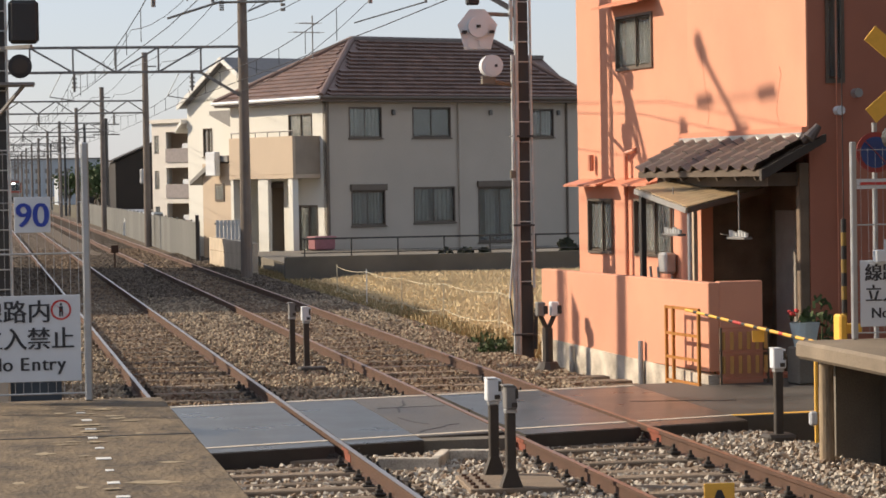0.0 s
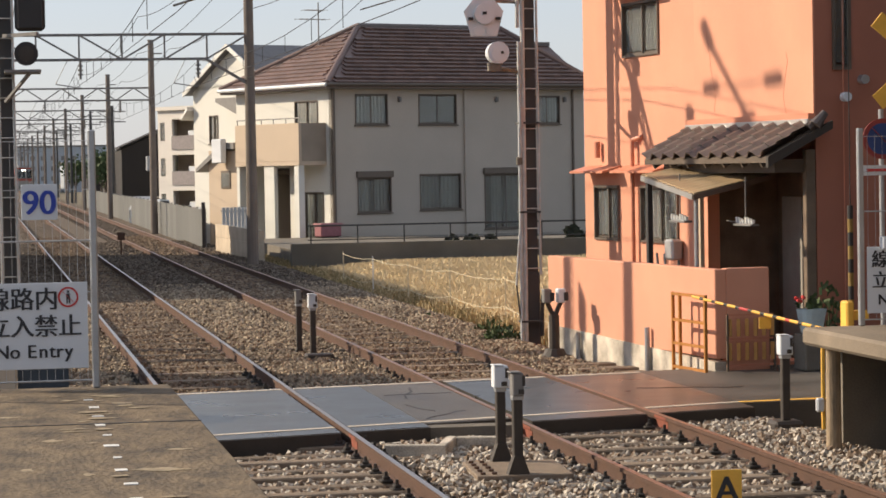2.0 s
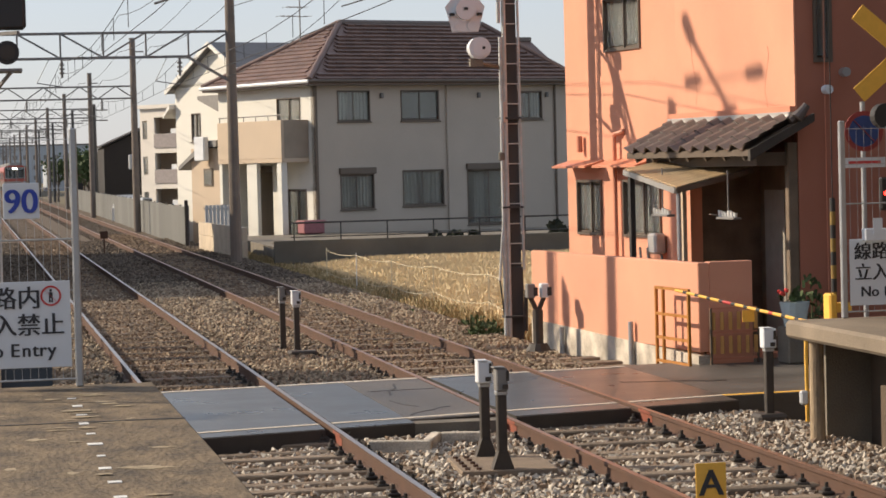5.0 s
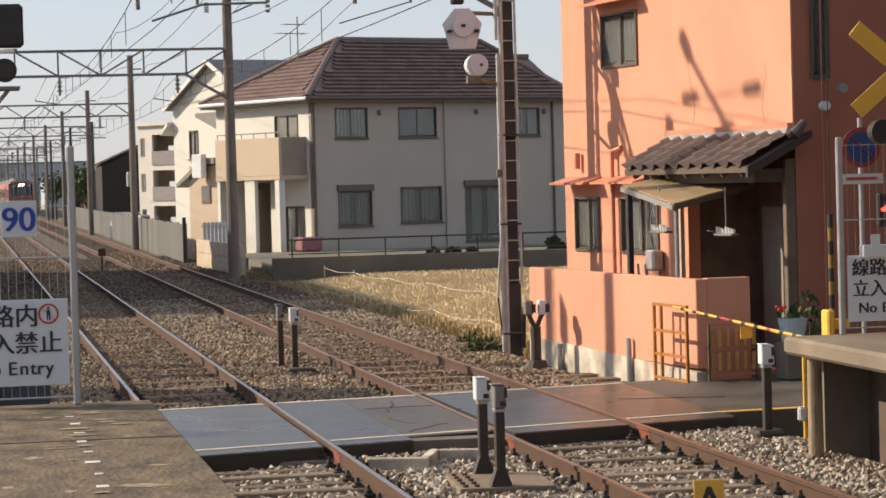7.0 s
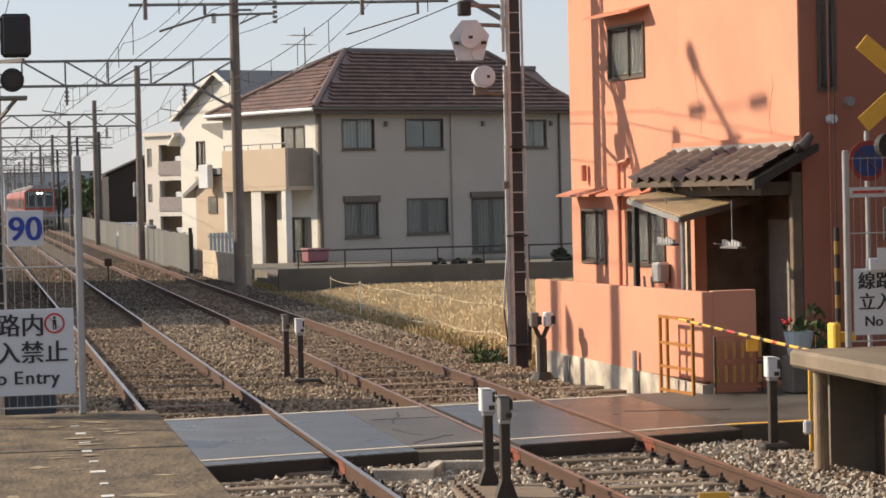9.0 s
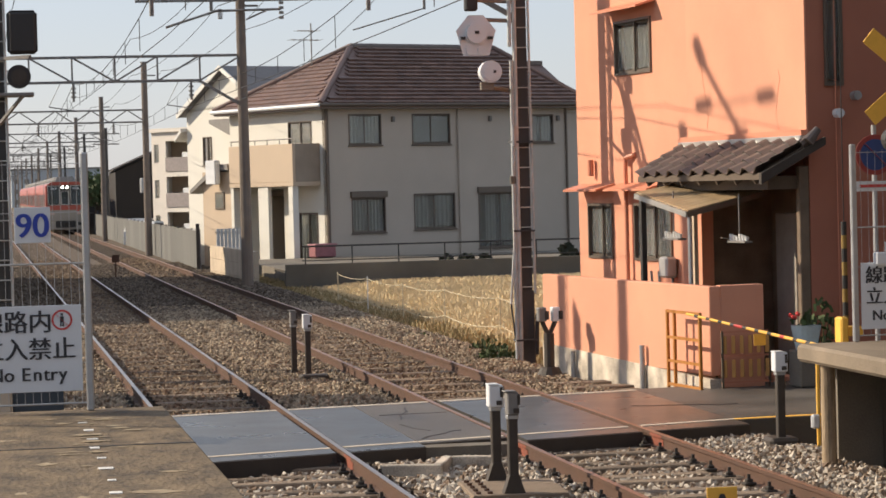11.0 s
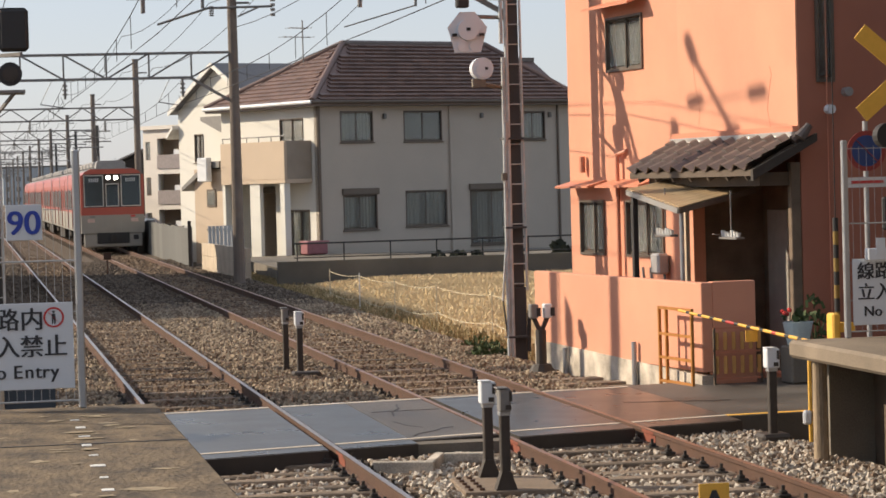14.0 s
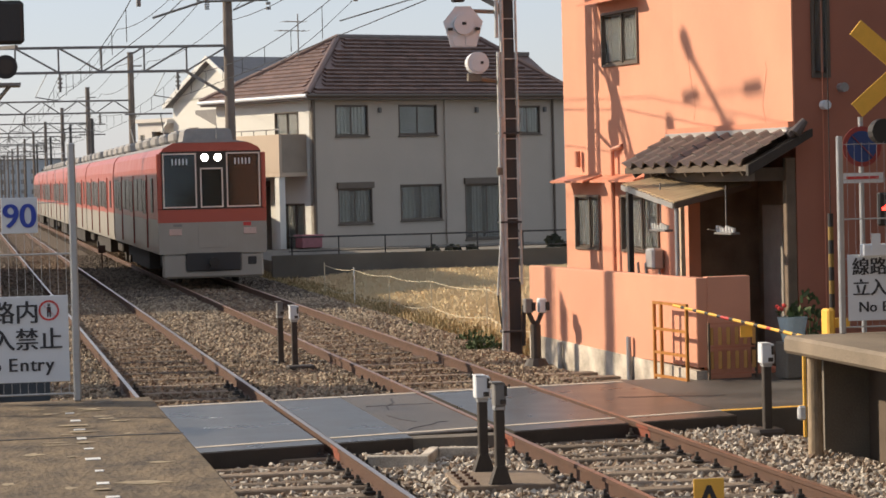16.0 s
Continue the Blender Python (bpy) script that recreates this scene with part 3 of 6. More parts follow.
# retaining wall and railing before the grey house
ret = thing("retaining_wall", pose(8.9, 74.6, 0), "dark concrete retaining wall with a low steel railing", "retaining wall")
boxpart("wall", (0, 30, 0, 0.3, -0.6, 0.4), mat("blackened_concrete", (0.16, 0.145, 0.12), 0.9, vary=0.5, scale=0.6), ret)
boxpart("yard", (0.5, 30, 0.3, 17.8, -0.6, 0.1), DARKCON, ret)
part("handrail", bar(bm_new(), (0.5, 0.15, 0.92), (28, 0.15, 0.92), 0.025, 6), BLACK, ret)
part("handrail", bar(bm_new(), (0.5, 0.15, 0.5), (28, 0.15, 0.5), 0.016, 6), BLACK, ret)
for i in range(17):
    part("post", bar(bm_new(), (0.6 + 1.4 * i, 0.15, 0.4), (0.6 + 1.4 * i, 0.15, 0.92), 0.022, 6), BLACK, ret)
DARKLEAF = mat("dark_leaf", (0.03, 0.035, 0.02), 0.8, vary=0.4, island=0.6)
for i, (x, r) in enumerate(((14.0, 0.2), (14.6, 0.22), (15.2, 0.2), (17.8, 0.34), (18.5, 0.3))):
    sh = thing("shrub", pose(x, 76.0, 0.1), "dark clipped garden shrub behind the railing", "shrub", "garden shrubs")
    bm = bm_new()
    for k in range(60):
        v = Vector((random.gauss(0, 1), random.gauss(0, 1), random.gauss(0, 1))).normalized() * r * random.uniform(0.6, 1.05)
        m = Matrix.Translation((v.x, v.y, max(0.02, v.z + r * 0.9))) @ Euler((random.random() * 6, random.random() * 6, 0)).to_matrix().to_4x4()
        bmesh.ops.create_grid(bm, x_segments=1, y_segments=1, size=0.09, matrix=m)
    part("crown", bm, DARKLEAF, sh)
    part("stem", bar(bm_new(), (0, 0, 0), (0, 0, r), 0.03, 6), DARKWOOD, sh)

# cream low wall by the line
blk = thing("garden_wall", pose(8.05, 75.5, 0, 0, 0, 2), "pale block garden wall beside the line", "wall")
for i in range(7):
    for j in range(3):
        part("block", box(bm_new(), 0, 0.15, i * 1.5 + 0.01, i * 1.5 + 1.49, -0.45 + j * 0.42, -0.45 + j * 0.42 + 0.41), BLOCKWALL, blk)
slf = thing("slatted_fence", pose(7.95, 86.5, 0, 0, 0, 25), "grey slatted fence panel on a garden wall", "fence")
boxpart("base_wall", (0, 1.2, 0, 0.15, -0.45, 0.5), BLOCKWALL, slf)
for i in range(8):
    boxpart("slat", (0.02 + i * 0.15, 0.14 + i * 0.15, -0.02, 0.02, 0.5, 1.35), GALV, slf)
boxpart("rail", (0, 1.2, 0.02, 0.06, 1.2, 1.26), STEELGREY, slf)

# white house behind it
WH = pose(10.85, 100, -0.3, 0, 0, 25)
white = thing("house", WH, "cream rendered house with a gable roof and tan porch", "house")
WW = 5.4
LW = pose(0, WW, 0, 0, 0, -90)
part("wall", prism(bm_new(), [(0, -0.2), (0.05, -0.2), (0.05, 6.6), (0, 6.6)], "x", 0.2, 9), CREAM, white)
holes = [(1.3, 2.0, 4.0, 5.15)]
part("wall", wall(WW, -0.2, 6.35, holes), CREAM, white, at=LW)
part("gable", prism(bm_new(), [(0, 6.35), (WW, 6.2), (2.1, 7.8), (0, 6.6)], "x", 0.0, 0.16), CREAM, white)
window(white, LW @ pose(1.3, 0, 4.0), 0.7, 1.15, curtain=0.7)
boxpart("wall", (0.16, 9, WW - 0.16, WW, -0.2, 6.35), CREAM, white)
boxpart("wall", (8.84, 9, 0.05, WW - 0.16, -0.2, 6.35), CREAM, white)
roofw = part("roof", prism(bm_new(), [(-0.5, 6.45), (2.1, 7.82), (WW + 0.25, 6.0), (WW + 0.25, 6.12), (2.1, 7.95), (-0.5, 6.58)], "x", -0.3, 9.3), mat("slate_grey_roof", (0.16, 0.16, 0.165), 0.6), white)
part("bargeboard", prism(bm_new(), [(-0.52, 6.4), (2.1, 7.78), (WW + 0.27, 5.95), (WW + 0.27, 6.14), (2.1, 7.98), (-0.52, 6.6)], "x", -0.35, -0.301), WHITEPAINT, white)
part("side_roof", prism(bm_new(), [(WW, 5.4), (WW + 0.55, 5.0), (WW + 0.55, 5.12), (WW, 5.55)], "x", -0.3, 6), WHITEPAINT, white)
part("awning", prism(bm_new(), [(-0.4, 5.8), (2.4, 5.8), (2.4, 5.65), (-0.4, 4.75)], "x", -0.7, -0.02), STEELGREY, white)
porch = part("porch", box(bm_new(), -1.0, -0.02, 0.3, 2.5, -0.2, 3.7), TANWALL, white, "tan rendered porch")
part("lean_roof", prism(bm_new(), [(1.1, 3.75), (3.2, 2.85), (3.2, 3.0), (1.1, 4.0), (0.2, 4.0), (0.2, 3.75)], "x", -1.2, -0.02), STEELGREY, porch)
part("utility_box", box(bm_new(), -1.45, -1.201, 0.75, 1.5, 3.2, 4.15, bevel=0.03), SIGNWHITE, porch, "white wall-mounted equipment box")
part("side_window", box(bm_new(), -1.04, -1.0, 0.8, 1.5, 2.2, 2.9, bevel=0.01), FRAME, porch)
part("side_window_pane", box(bm_new(), -1.045, -1.041, 0.88, 1.42, 2.28, 2.82), GLASS, porch)

# flats far off
AP = pose(11.5, 170, -1.35, 0, 0, -56)
flats = thing("apartment_building", AP, "pale three-storey block of flats with recessed balconies", "apartment building")
AH = [(1.5, 4.0, 0.7 + 2.35 * k + 0.9, 0.7 + 2.35 * k + 2.0) for k in range(3)] + [(0.25, 0.75, 1.3 + 2.35 * k, 2.5 + 2.35 * k) for k in range(3)]
part("wall", wall(12, 0, 8.0, AH, 0.2), APARTWALL, flats)
boxpart("wall", (0, 0.2, 0.2, 10, 0, 8.0), APARTWALL, flats)
boxpart("wall", (0.2, 12, 1.5, 1.7, 0, 8.0), TANWALL, flats)
boxpart("roof", (-0.2, 12.2, -0.2, 10, 8.0, 8.25), APARTWALL, flats)
for k in range(3):
    z = 0.7 + 2.35 * k
    boxpart("balcony_floor", (1.4, 4.1, 0.0 + 0.21, 1.49, z - 0.1, z), APARTWALL, flats)
    boxpart("balcony_front", (1.5, 4.0, -0.06, -0.003, z + 0.0, z + 0.92), mat("mauve_panel", (0.31, 0.27, 0.26), 0.7), flats)
    boxpart("window", (0.3, 0.7, 0.05, 0.1, 1.35 + 2.35 * k, 2.45 + 2.35 * k), GLASS, flats)
    boxpart("air_conditioner", (2.6, 3.2, 0.5, 0.8, z + 0.85, z + 1.25), SIGNWHITE, flats)

# dark sheds and distant buildings beyond the fence
SHED = mat("dark_boards", (0.035, 0.03, 0.027), 0.85, vary=0.3, scale=1)
for x, y, w, h, r in ((10.2, 215, 3.0, 3.4, 0.9), (11.6, 240, 3.5, 3.8, 0.8), (11.0, 275, 5, 3.2, 1.2)):
    s = thing("shed", pose(x, y, -0.45), "dark boarded building with a sloping roof", "shed", "dark sheds by the line")
    boxpart("wall", (0, w, 0, 8, 0, h), SHED, s)
    part("roof", prism(bm_new(), [(-0.2, h), (w + 0.2, h), (w + 0.2, h + r + 0.1), (-0.2, h + 0.1)], "y", -0.2, 8.2), SHED, s)
barn = thing("shed", pose(9.7, 182, -0.45), "tall black boarded shed with a sloping roof", "shed", "dark sheds by the line")
part("wall", prism(bm_new(), [(0, 0), (2.9, 0), (2.9, 5.95), (0, 4.7)], "y", 0, 9), SHED, barn)
part("roof", prism(bm_new(), [(-0.15, 4.72), (3.0, 6.08), (3.0, 6.2), (-0.15, 4.84)], "y", -0.2, 9.2), SHED, barn)
for x, y, w, h in ((13, 420, 14, 4.5), (42, 500, 30, 7), (10.0, 760, 27, 11)):
    d = thing("distant_building", pose(x, y, -0.45), "distant building with haze in its grey-blue colour", "building", "distant buildings")
    # Wall colour is paler and bluer to carry the air's haze.
    boxpart("wall", (0, w, 0, 20, 0, h), mat("haze_grey", (0.42, 0.46, 0.50), 0.9, vary=0.1, scale=0.1), d)
    boxpart("roof", (-0.3, w + 0.3, -0.3, 20.3, h, h + 0.4), STEELGREY, d)
    for i in range(int(w / 3)):
        for k in range(int(h / 3)):
            boxpart("window", (0.8 + i * 3, 2.2 + i * 3, -0.05, -0.005, 1 + k * 3, 2.3 + k * 3), STEELGREY, d)

# house across the line, outside the view, that shades the rails
left = thing("house", pose(-10.6, 61.3, -0.45), "plain house on the far side of the line", "house")
part("wall", box(bm_new(), 0, 9, 0, 26.2, 0, 7.0), GREYWALL, left)
part("roof", prism(bm_new(), [(-0.4, 7.0), (9.4, 7.0), (4.5, 9.15)], "y", -0.4, 26.6), ROOFTILE, left)

# tall trackside hut, outside the view, that shades the rails beyond the crossing
hut = thing("trackside_hut", pose(-2.2, 34.75, -0.45), "plain grey trackside equipment hut", "hut")
part("wall", box(bm_new(), 0, 1.4, 0, 1.5, 0, 3.8, bevel=0.02), STEELGREY, hut)
part("roof", box(bm_new(), -0.08, 1.48, -0.08, 1.58, 3.8, 3.92, bevel=0.02), KAWARA, hut)

# block added outside the view, near side of the road, to dim the orange end wall
skyblk = thing("skylight_block", pose(10.05, 6.5, -0.45), "plain unseen block added to cut skylight", "building")
part("wall", box(bm_new(), 0, 10, 0, 18.4, 0, 8.6), DARKWOOD, skyblk)
part("roof", box(bm_new(), -0.05, 10.6, -0.6, 18.7, 8.6, 8.9), KAWARA, skyblk)

for x, y, h, sd in ((9.6, 205, 4.6, 1), (10.3, 228, 5.2, 2), (9.2, 262, 4.8, 3), (14.2, 176, 2.6, 4)):
    tr = thing("tree", pose(x, y, -0.45), "small dark green tree beyond the fence", "tree", "trees beyond the fence")
    part("trunk", bar(bm_new(), (0, 0, 0), (0.1, 0, h * 0.6), 0.16, 8, 0.07), DARKWOOD, tr)
    q = random.Random(sd)
    b = bm_new()
    for i in range(5):
        a = i * 1.3
        bar(b, (0.05, 0, h * 0.35), (math.cos(a) * h * 0.22, math.sin(a) * h * 0.22, h * 0.75), 0.05, 5, 0.02)
    part("limbs", b, DARKWOOD, tr)
    b = bm_new()
    for i in range(520):
        v = Vector((q.gauss(0, 1), q.gauss(0, 1), q.gauss(0, 1))).normalized() * (q.random() ** 0.4) * h * 0.3 * (0.8 + 0.4 * math.sin(i))
        m = Matrix.Translation((v.x, v.y, h * 0.72 + v.z * 0.95)) @ Euler((q.random() * 6, q.random() * 6, 0)).to_matrix().to_4x4()
        bmesh.ops.create_grid(b, x_segments=1, y_segments=1, size=0.12, matrix=m)
    part("crown", b, GREEN, tr)
for x, y, c in ((9.2, 142, WHITEPAINT), (9.9, 160, SILVER)):
    cr = thing("car", pose(x, y, -0.45, 0, 0, 70), "pale small car parked behind the fence", "car", "parked cars")
    part("body", prism(bm_new(), [(-1.8, 0.3), (1.8, 0.3), (1.85, 0.8), (1.1, 0.95), (0.6, 1.5), (-1.1, 1.55), (-1.75, 1.0)], "y", -0.8, 0.8), c, cr)
    part("windows", prism(bm_new(), [(0.95, 0.98), (0.52, 1.42), (-1.05, 1.46), (-1.5, 1.0)], "y", -0.81, 0.81), BLACK, cr)
    for wx in (-1.15, 1.2):
        for wy in (-0.78, 0.78):
            w = part("wheel", bar(bm_new(), (wx, wy - 0.09, 0.31), (wx, wy + 0.09, 0.31), 0.31, 14), BLACK, cr)
            part("rim", bar(bm_new(), (wx, wy - 0.1, 0.31), (wx, wy + 0.1, 0.31), 0.18, 10), SILVER, w)

# fence along the line
FENCE = mat("grey_corrugated_fence", (0.14, 0.14, 0.13), 0.7, 0.0, vary=0.2, scale=1.5, obj=0.6)
fz = bm_new()
prof = []
for i in range(9):
    prof += [(0.02 if i % 2 else 0.0, i * 0.22)]
for a, b in zip(prof, prof[1:]):
    vs = [fz.verts.new((a[0], a[1], -0.4)), fz.verts.new((b[0], b[1], -0.4)), fz.verts.new((b[0], b[1], 1.25)), fz.verts.new((a[0], a[1], 1.25))]
    fz.faces.new(vs)
    vs = [fz.verts.new((v.co.x + 0.012, v.co.y, v.co.z)) for v in vs]
    fz.faces.new(vs[::-1])
fme = mesh_of("panel", fz, FENCE)
fence = thing("fence", pose(7.62, 90, 0), "grey corrugated trackside fence", "fence")
for i in range(72):
    part("panel", fme, FENCE, fence, at=pose(0.012 * i, 1.77 * i, 0.02 * math.sin(i * 2.1)))
    if i % 2 == 0:
        part("post", box(bm_new(), 0.03 + 0.012 * i, 0.1 + 0.012 * i, 1.77 * i - 0.04, 1.77 * i + 0.04, -0.45, 1.3), STEELGREY, fence)
part("top_rail", box(bm_new(), -0.03, 0.02, 0, 1.77, 1.25, 1.3), GALV, fence)
part("end_post", box(bm_new(), -0.06, 0.06, -0.12, 0.0, -0.45, 1.5), POSTBLACK, fence)

# ---- unseen wall added on the right to keep skylight off the orange house ----
tagged(part("skylight_wall", box(bm_new(), 11.0, 11.3, -15, 28.0, -0.5, 6.5), DARKWOOD), "unseen plain dark wall added to block skylight", "wall", kind="structure")

# ---- orange house by the crossing ----
OH = pose(8.95, 30.6, 0, 0, 0, 7)
orange = thing("house", OH, "orange stucco house with tiled porch roof beside the crossing", "house")
OT, OM = 7.6, pose(1.5, 8.6, 0, 0, 0, -90)


def ux(u):
    return 8.6 - u


oh = [(ux(8.15), ux(7.1), 1.42, 2.27), (ux(6.2), ux(4.75), 1.42, 2.27), (ux(6.85), ux(5.4), 4.2, 5.02), (ux(3.7), ux(0.55), 0.0, 2.45)]
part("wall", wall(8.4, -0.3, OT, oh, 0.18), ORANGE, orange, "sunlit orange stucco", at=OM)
for a, b, c, d in oh[:3]:
    window(orange, OM @ pose(a, 0, c), b - a, d - c, curtain=0.95, sill=False)
part("wall_layer", box(bm_new(), 1.475, 1.499, 0.2, 4.05, 2.9, OT), ORANGE, orange)
FR = pose(1.5, 0.196, 0)
oh2 = [(0.24, 0.5, 3.75, 6.6)]
part("wall", wall(8.5, -0.3, OT, oh2, 0.18), ORANGE_SHADE, orange, "orange stucco end wall with shade in its colour", at=FR)
window(orange, FR @ pose(0.24, 0, 3.75), 0.26, 2.85, sashes=1, sill=False)
boxpart("wall", (1.68, 10, 8.42, 8.6, -0.3, OT), ORANGE, orange)
boxpart("wall", (9.82, 10, 0.38, 8.42, -0.3, OT), ORANGE, orange)
boxpart("roof", (1.2, 10.3, -0.1, 8.9, OT, OT + 0.2), KAWARA, orange)
boxpart("upper_floor", (1.69, 9.8, 0.4, 8.4, 2.75, 2.9), DARKWOOD, orange)
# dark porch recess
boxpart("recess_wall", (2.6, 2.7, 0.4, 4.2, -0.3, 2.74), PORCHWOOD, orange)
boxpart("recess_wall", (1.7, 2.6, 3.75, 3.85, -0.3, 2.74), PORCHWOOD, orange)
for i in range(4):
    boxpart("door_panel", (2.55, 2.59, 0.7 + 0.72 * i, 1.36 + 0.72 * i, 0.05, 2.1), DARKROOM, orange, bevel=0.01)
boxpart("porch_post", (1.36, 1.497, 0.2, 0.31, 0.0, 2.74), PORCHWOOD, orange, "tan timber porch post", bevel=0.01)
boxpart("porch_lintel", (0.95, 1.49, 0.25, 3.95, 2.45, 2.62), DARKWOOD, orange)
boxpart("porch_panel", (1.3, 1.36, 3.5, 3.68, 0.0, 2.4), TANWALL, orange, "tan side panel of the porch")
# tiled lean-to roof over the porch
pr_roof = part("porch_roof", prism(bm_new(), [(0.72, 2.58), (1.5, 3.02), (1.5, 3.08), (0.72, 2.66)], "y", -0.02, 4.1), DARKWOOD, orange)
nb = 10
bm = bm_new()
lw_, ll_ = 4.1 / nb, 0.9 / 4
k = 8
up0 = [((i / k) * lw_, 0.045 * math.cos(i / k * 2 * math.pi)) for i in range(k + 1)]
for (a, za), (b, zb) in zip(up0, up0[1:]):
    for z_off, flip in ((0.0, False), (-0.02, True)):
        q = [bm.verts.new(v) for v in ((0, a, za + 0.045 + z_off), (0, b, zb + 0.045 + z_off), (ll_ * 1.1, b, zb + 0.02 + z_off), (ll_ * 1.1, a, za + 0.02 + z_off))]
        bm.faces.new(q[::-1] if flip else q)
    q = [bm.verts.new(v) for v in ((0, a, za + 0.025), (0, b, zb + 0.025), (0, b, zb + 0.045), (0, a, za + 0.045))]
    bm.faces.new(q)
tme = mesh_of("roof_tile", bm, KAWARA, True)
ang = math.degrees(math.atan2(3.06 - 2.64, 0.78))
for i in range(nb):
    for j in range(4):
        d = j * ll_
        part("roof_tile", tme, KAWARA, pr_roof, at=pose(0.70 + d * math.cos(radians(ang)), -0.02 + i * lw_, 2.66 + d * math.sin(radians(ang)), 0, -ang, 0))
part("flashing", box(bm_new(), 1.38, 1.474, 0.2, 4.2, 3.06, 3.13, bevel=0.01), SILVER, pr_roof, "pale metal flashing")
part("cap_board", box(bm_new(), 1.4, 1.474, 0.2, 4.2, 3.131, 3.2), ORANGE_TRIM, pr_roof)
orn = bm_new()
bar(orn, (1.36, -0.08, 3.04), (1.5, -0.08, 3.2), 0.08, 10, 0.05)
bar(orn, (1.3, 0.0, 3.0), (1.48, 0.0, 3.12), 0.07, 8)
part("ridge_ornament", orn, KAWARA, pr_roof)
part("verge_board", prism(bm_new(), [(0.70, 2.52), (1.6, 3.0), (1.6, 3.1), (0.70, 2.66)], "y", -0.1, -0.03), POSTBLACK, pr_roof)
for i in range(7):
    part("rafter", beam(bm_new(), (0.74, 0.2 + i * 0.6, 2.55), (1.47, 0.2 + i * 0.6, 2.96), 0.05, 0.06), DARKWOOD, pr_roof)
# hoods over the windows
for u0, u1, z in ((7.0, 8.45, 2.52), (4.95, 6.7, 2.52), (5.2, 7.1, 5.2)):
    part("window_hood", prism(bm_new(), [(1.18, z - 0.06), (1.495, z + 0.03), (1.495, z + 0.06), (1.18, z - 0.03)], "y", u0, u1), ORANGE_TRIM, orange)
part("drain_pipe", bar(bm_new(), (1.42, 6.35, 0.9), (1.42, 6.35, 2.95), 0.035, 8), ORANGE_TRIM, orange)
part("drain_pipe", bar(bm_new(), (1.42, 6.35, 2.95), (1.49, 6.1, 3.0), 0.035, 8), ORANGE_TRIM, orange)
part("vent_pipe", bar(bm_new(), (1.43, 7.85, 2.7), (1.43, 7.85, 2.95), 0.05, 8), ORANGE_TRIM, orange)
part("meter_box", box(bm_new(), 1.3, 1.48, 4.55, 4.85, 1.2, 1.5, bevel=0.03), GALV, orange, "grey gas meter")
for u in (4.5, 5.0, 5.3):
    part("meter_pipe", bar(bm_new(), (1.42, u, 0.7), (1.42, u + 0.12, 1.28), 0.02, 6), STEELGREY, orange)
part("wall_conduit", bar(bm_new(), (1.88, 0.17, 0.0), (1.88, 0.17, 5.0), 0.008, 6), ORANGE_TRIM, orange)
part("wall_lamp", bar(bm_new(), (1.87, 0.02, 3.4), (1.87, 0.14, 3.4), 0.06, 10), SIGNWHITE, orange)
part("wall_lamp", bar(bm_new(), (2.12, 0.02, 3.62), (2.12, 0.14, 3.62), 0.06, 10), GALV, orange)
# hairline cracks in the stucco
rnd = random.Random(4)
for u, z0, z1 in ((3.6, 3.3, 4.4), (4.9, 3.7, 3.75), (1.0, 3.2, 4.0)):
    bm = bm_new()
    p = Vector((1.473 if u < 4.05 else 1.498, u, z1))
    for i in range(7):
        q = p + Vector((0, rnd.uniform(-0.08, 0.06), (z0 - z1) / 7))
        beam(bm, p, q, 0.0035, 0.0035)
        p = q
    part("crack", bm, ORANGE_TRIM, orange)

# lean-to awning before the porch
awn = thing("awning", OH, "tan corrugated awning on a dark and a silver post", "awning")
bm = bm_new()
A0, B0, C0, D0 = Vector((0.3, 3.15, 2.45)), Vector((0.3, 1.35, 2.2)), Vector((1.46, 1.5, 2.44)), Vector((1.46, 3.6, 2.62))
n = 24
top = []
for i in range(n + 1):
    f = i / n
    p, q = A0.lerp(B0, f), D0.lerp(C0, f)
    dz = Vector((0, 0, 0.014 * (i % 2)))
    top.append([bm.verts.new(p + dz), bm.verts.new(q + dz), bm.verts.new(q + dz - Vector((0, 0, 0.015))), bm.verts.new(p + dz - Vector((0, 0, 0.015)))])
for a, b in zip(top, top[1:]):
    for i in range(4):
        j = (i + 1) % 4
        bm.faces.new((a[i], b[i], b[j], a[j]))
part("sheet", bm, mat("tan_corrugated_sheet", (0.42, 0.30, 0.17), 0.7, vary=0.3, scale=3), awn)
for p, q, mm in ((A0, B0, SILVER), (B0, C0, FRAME)):
    part("edge_bar", beam(bm_new(), p - Vector((0, 0, 0.05)), q - Vector((0, 0, 0.05)), 0.05, 0.07), mm, awn)
part("post", box(bm_new(), 0.3, 0.37, 2.95, 3.03, 0.0, 2.38), BLACK, awn, "dark awning post")
part("post", bar(bm_new(), (0.36, 1.42, 0.0), (0.36, 1.42, 2.18), 0.03, 10), GALV, awn, "silver pipe post")
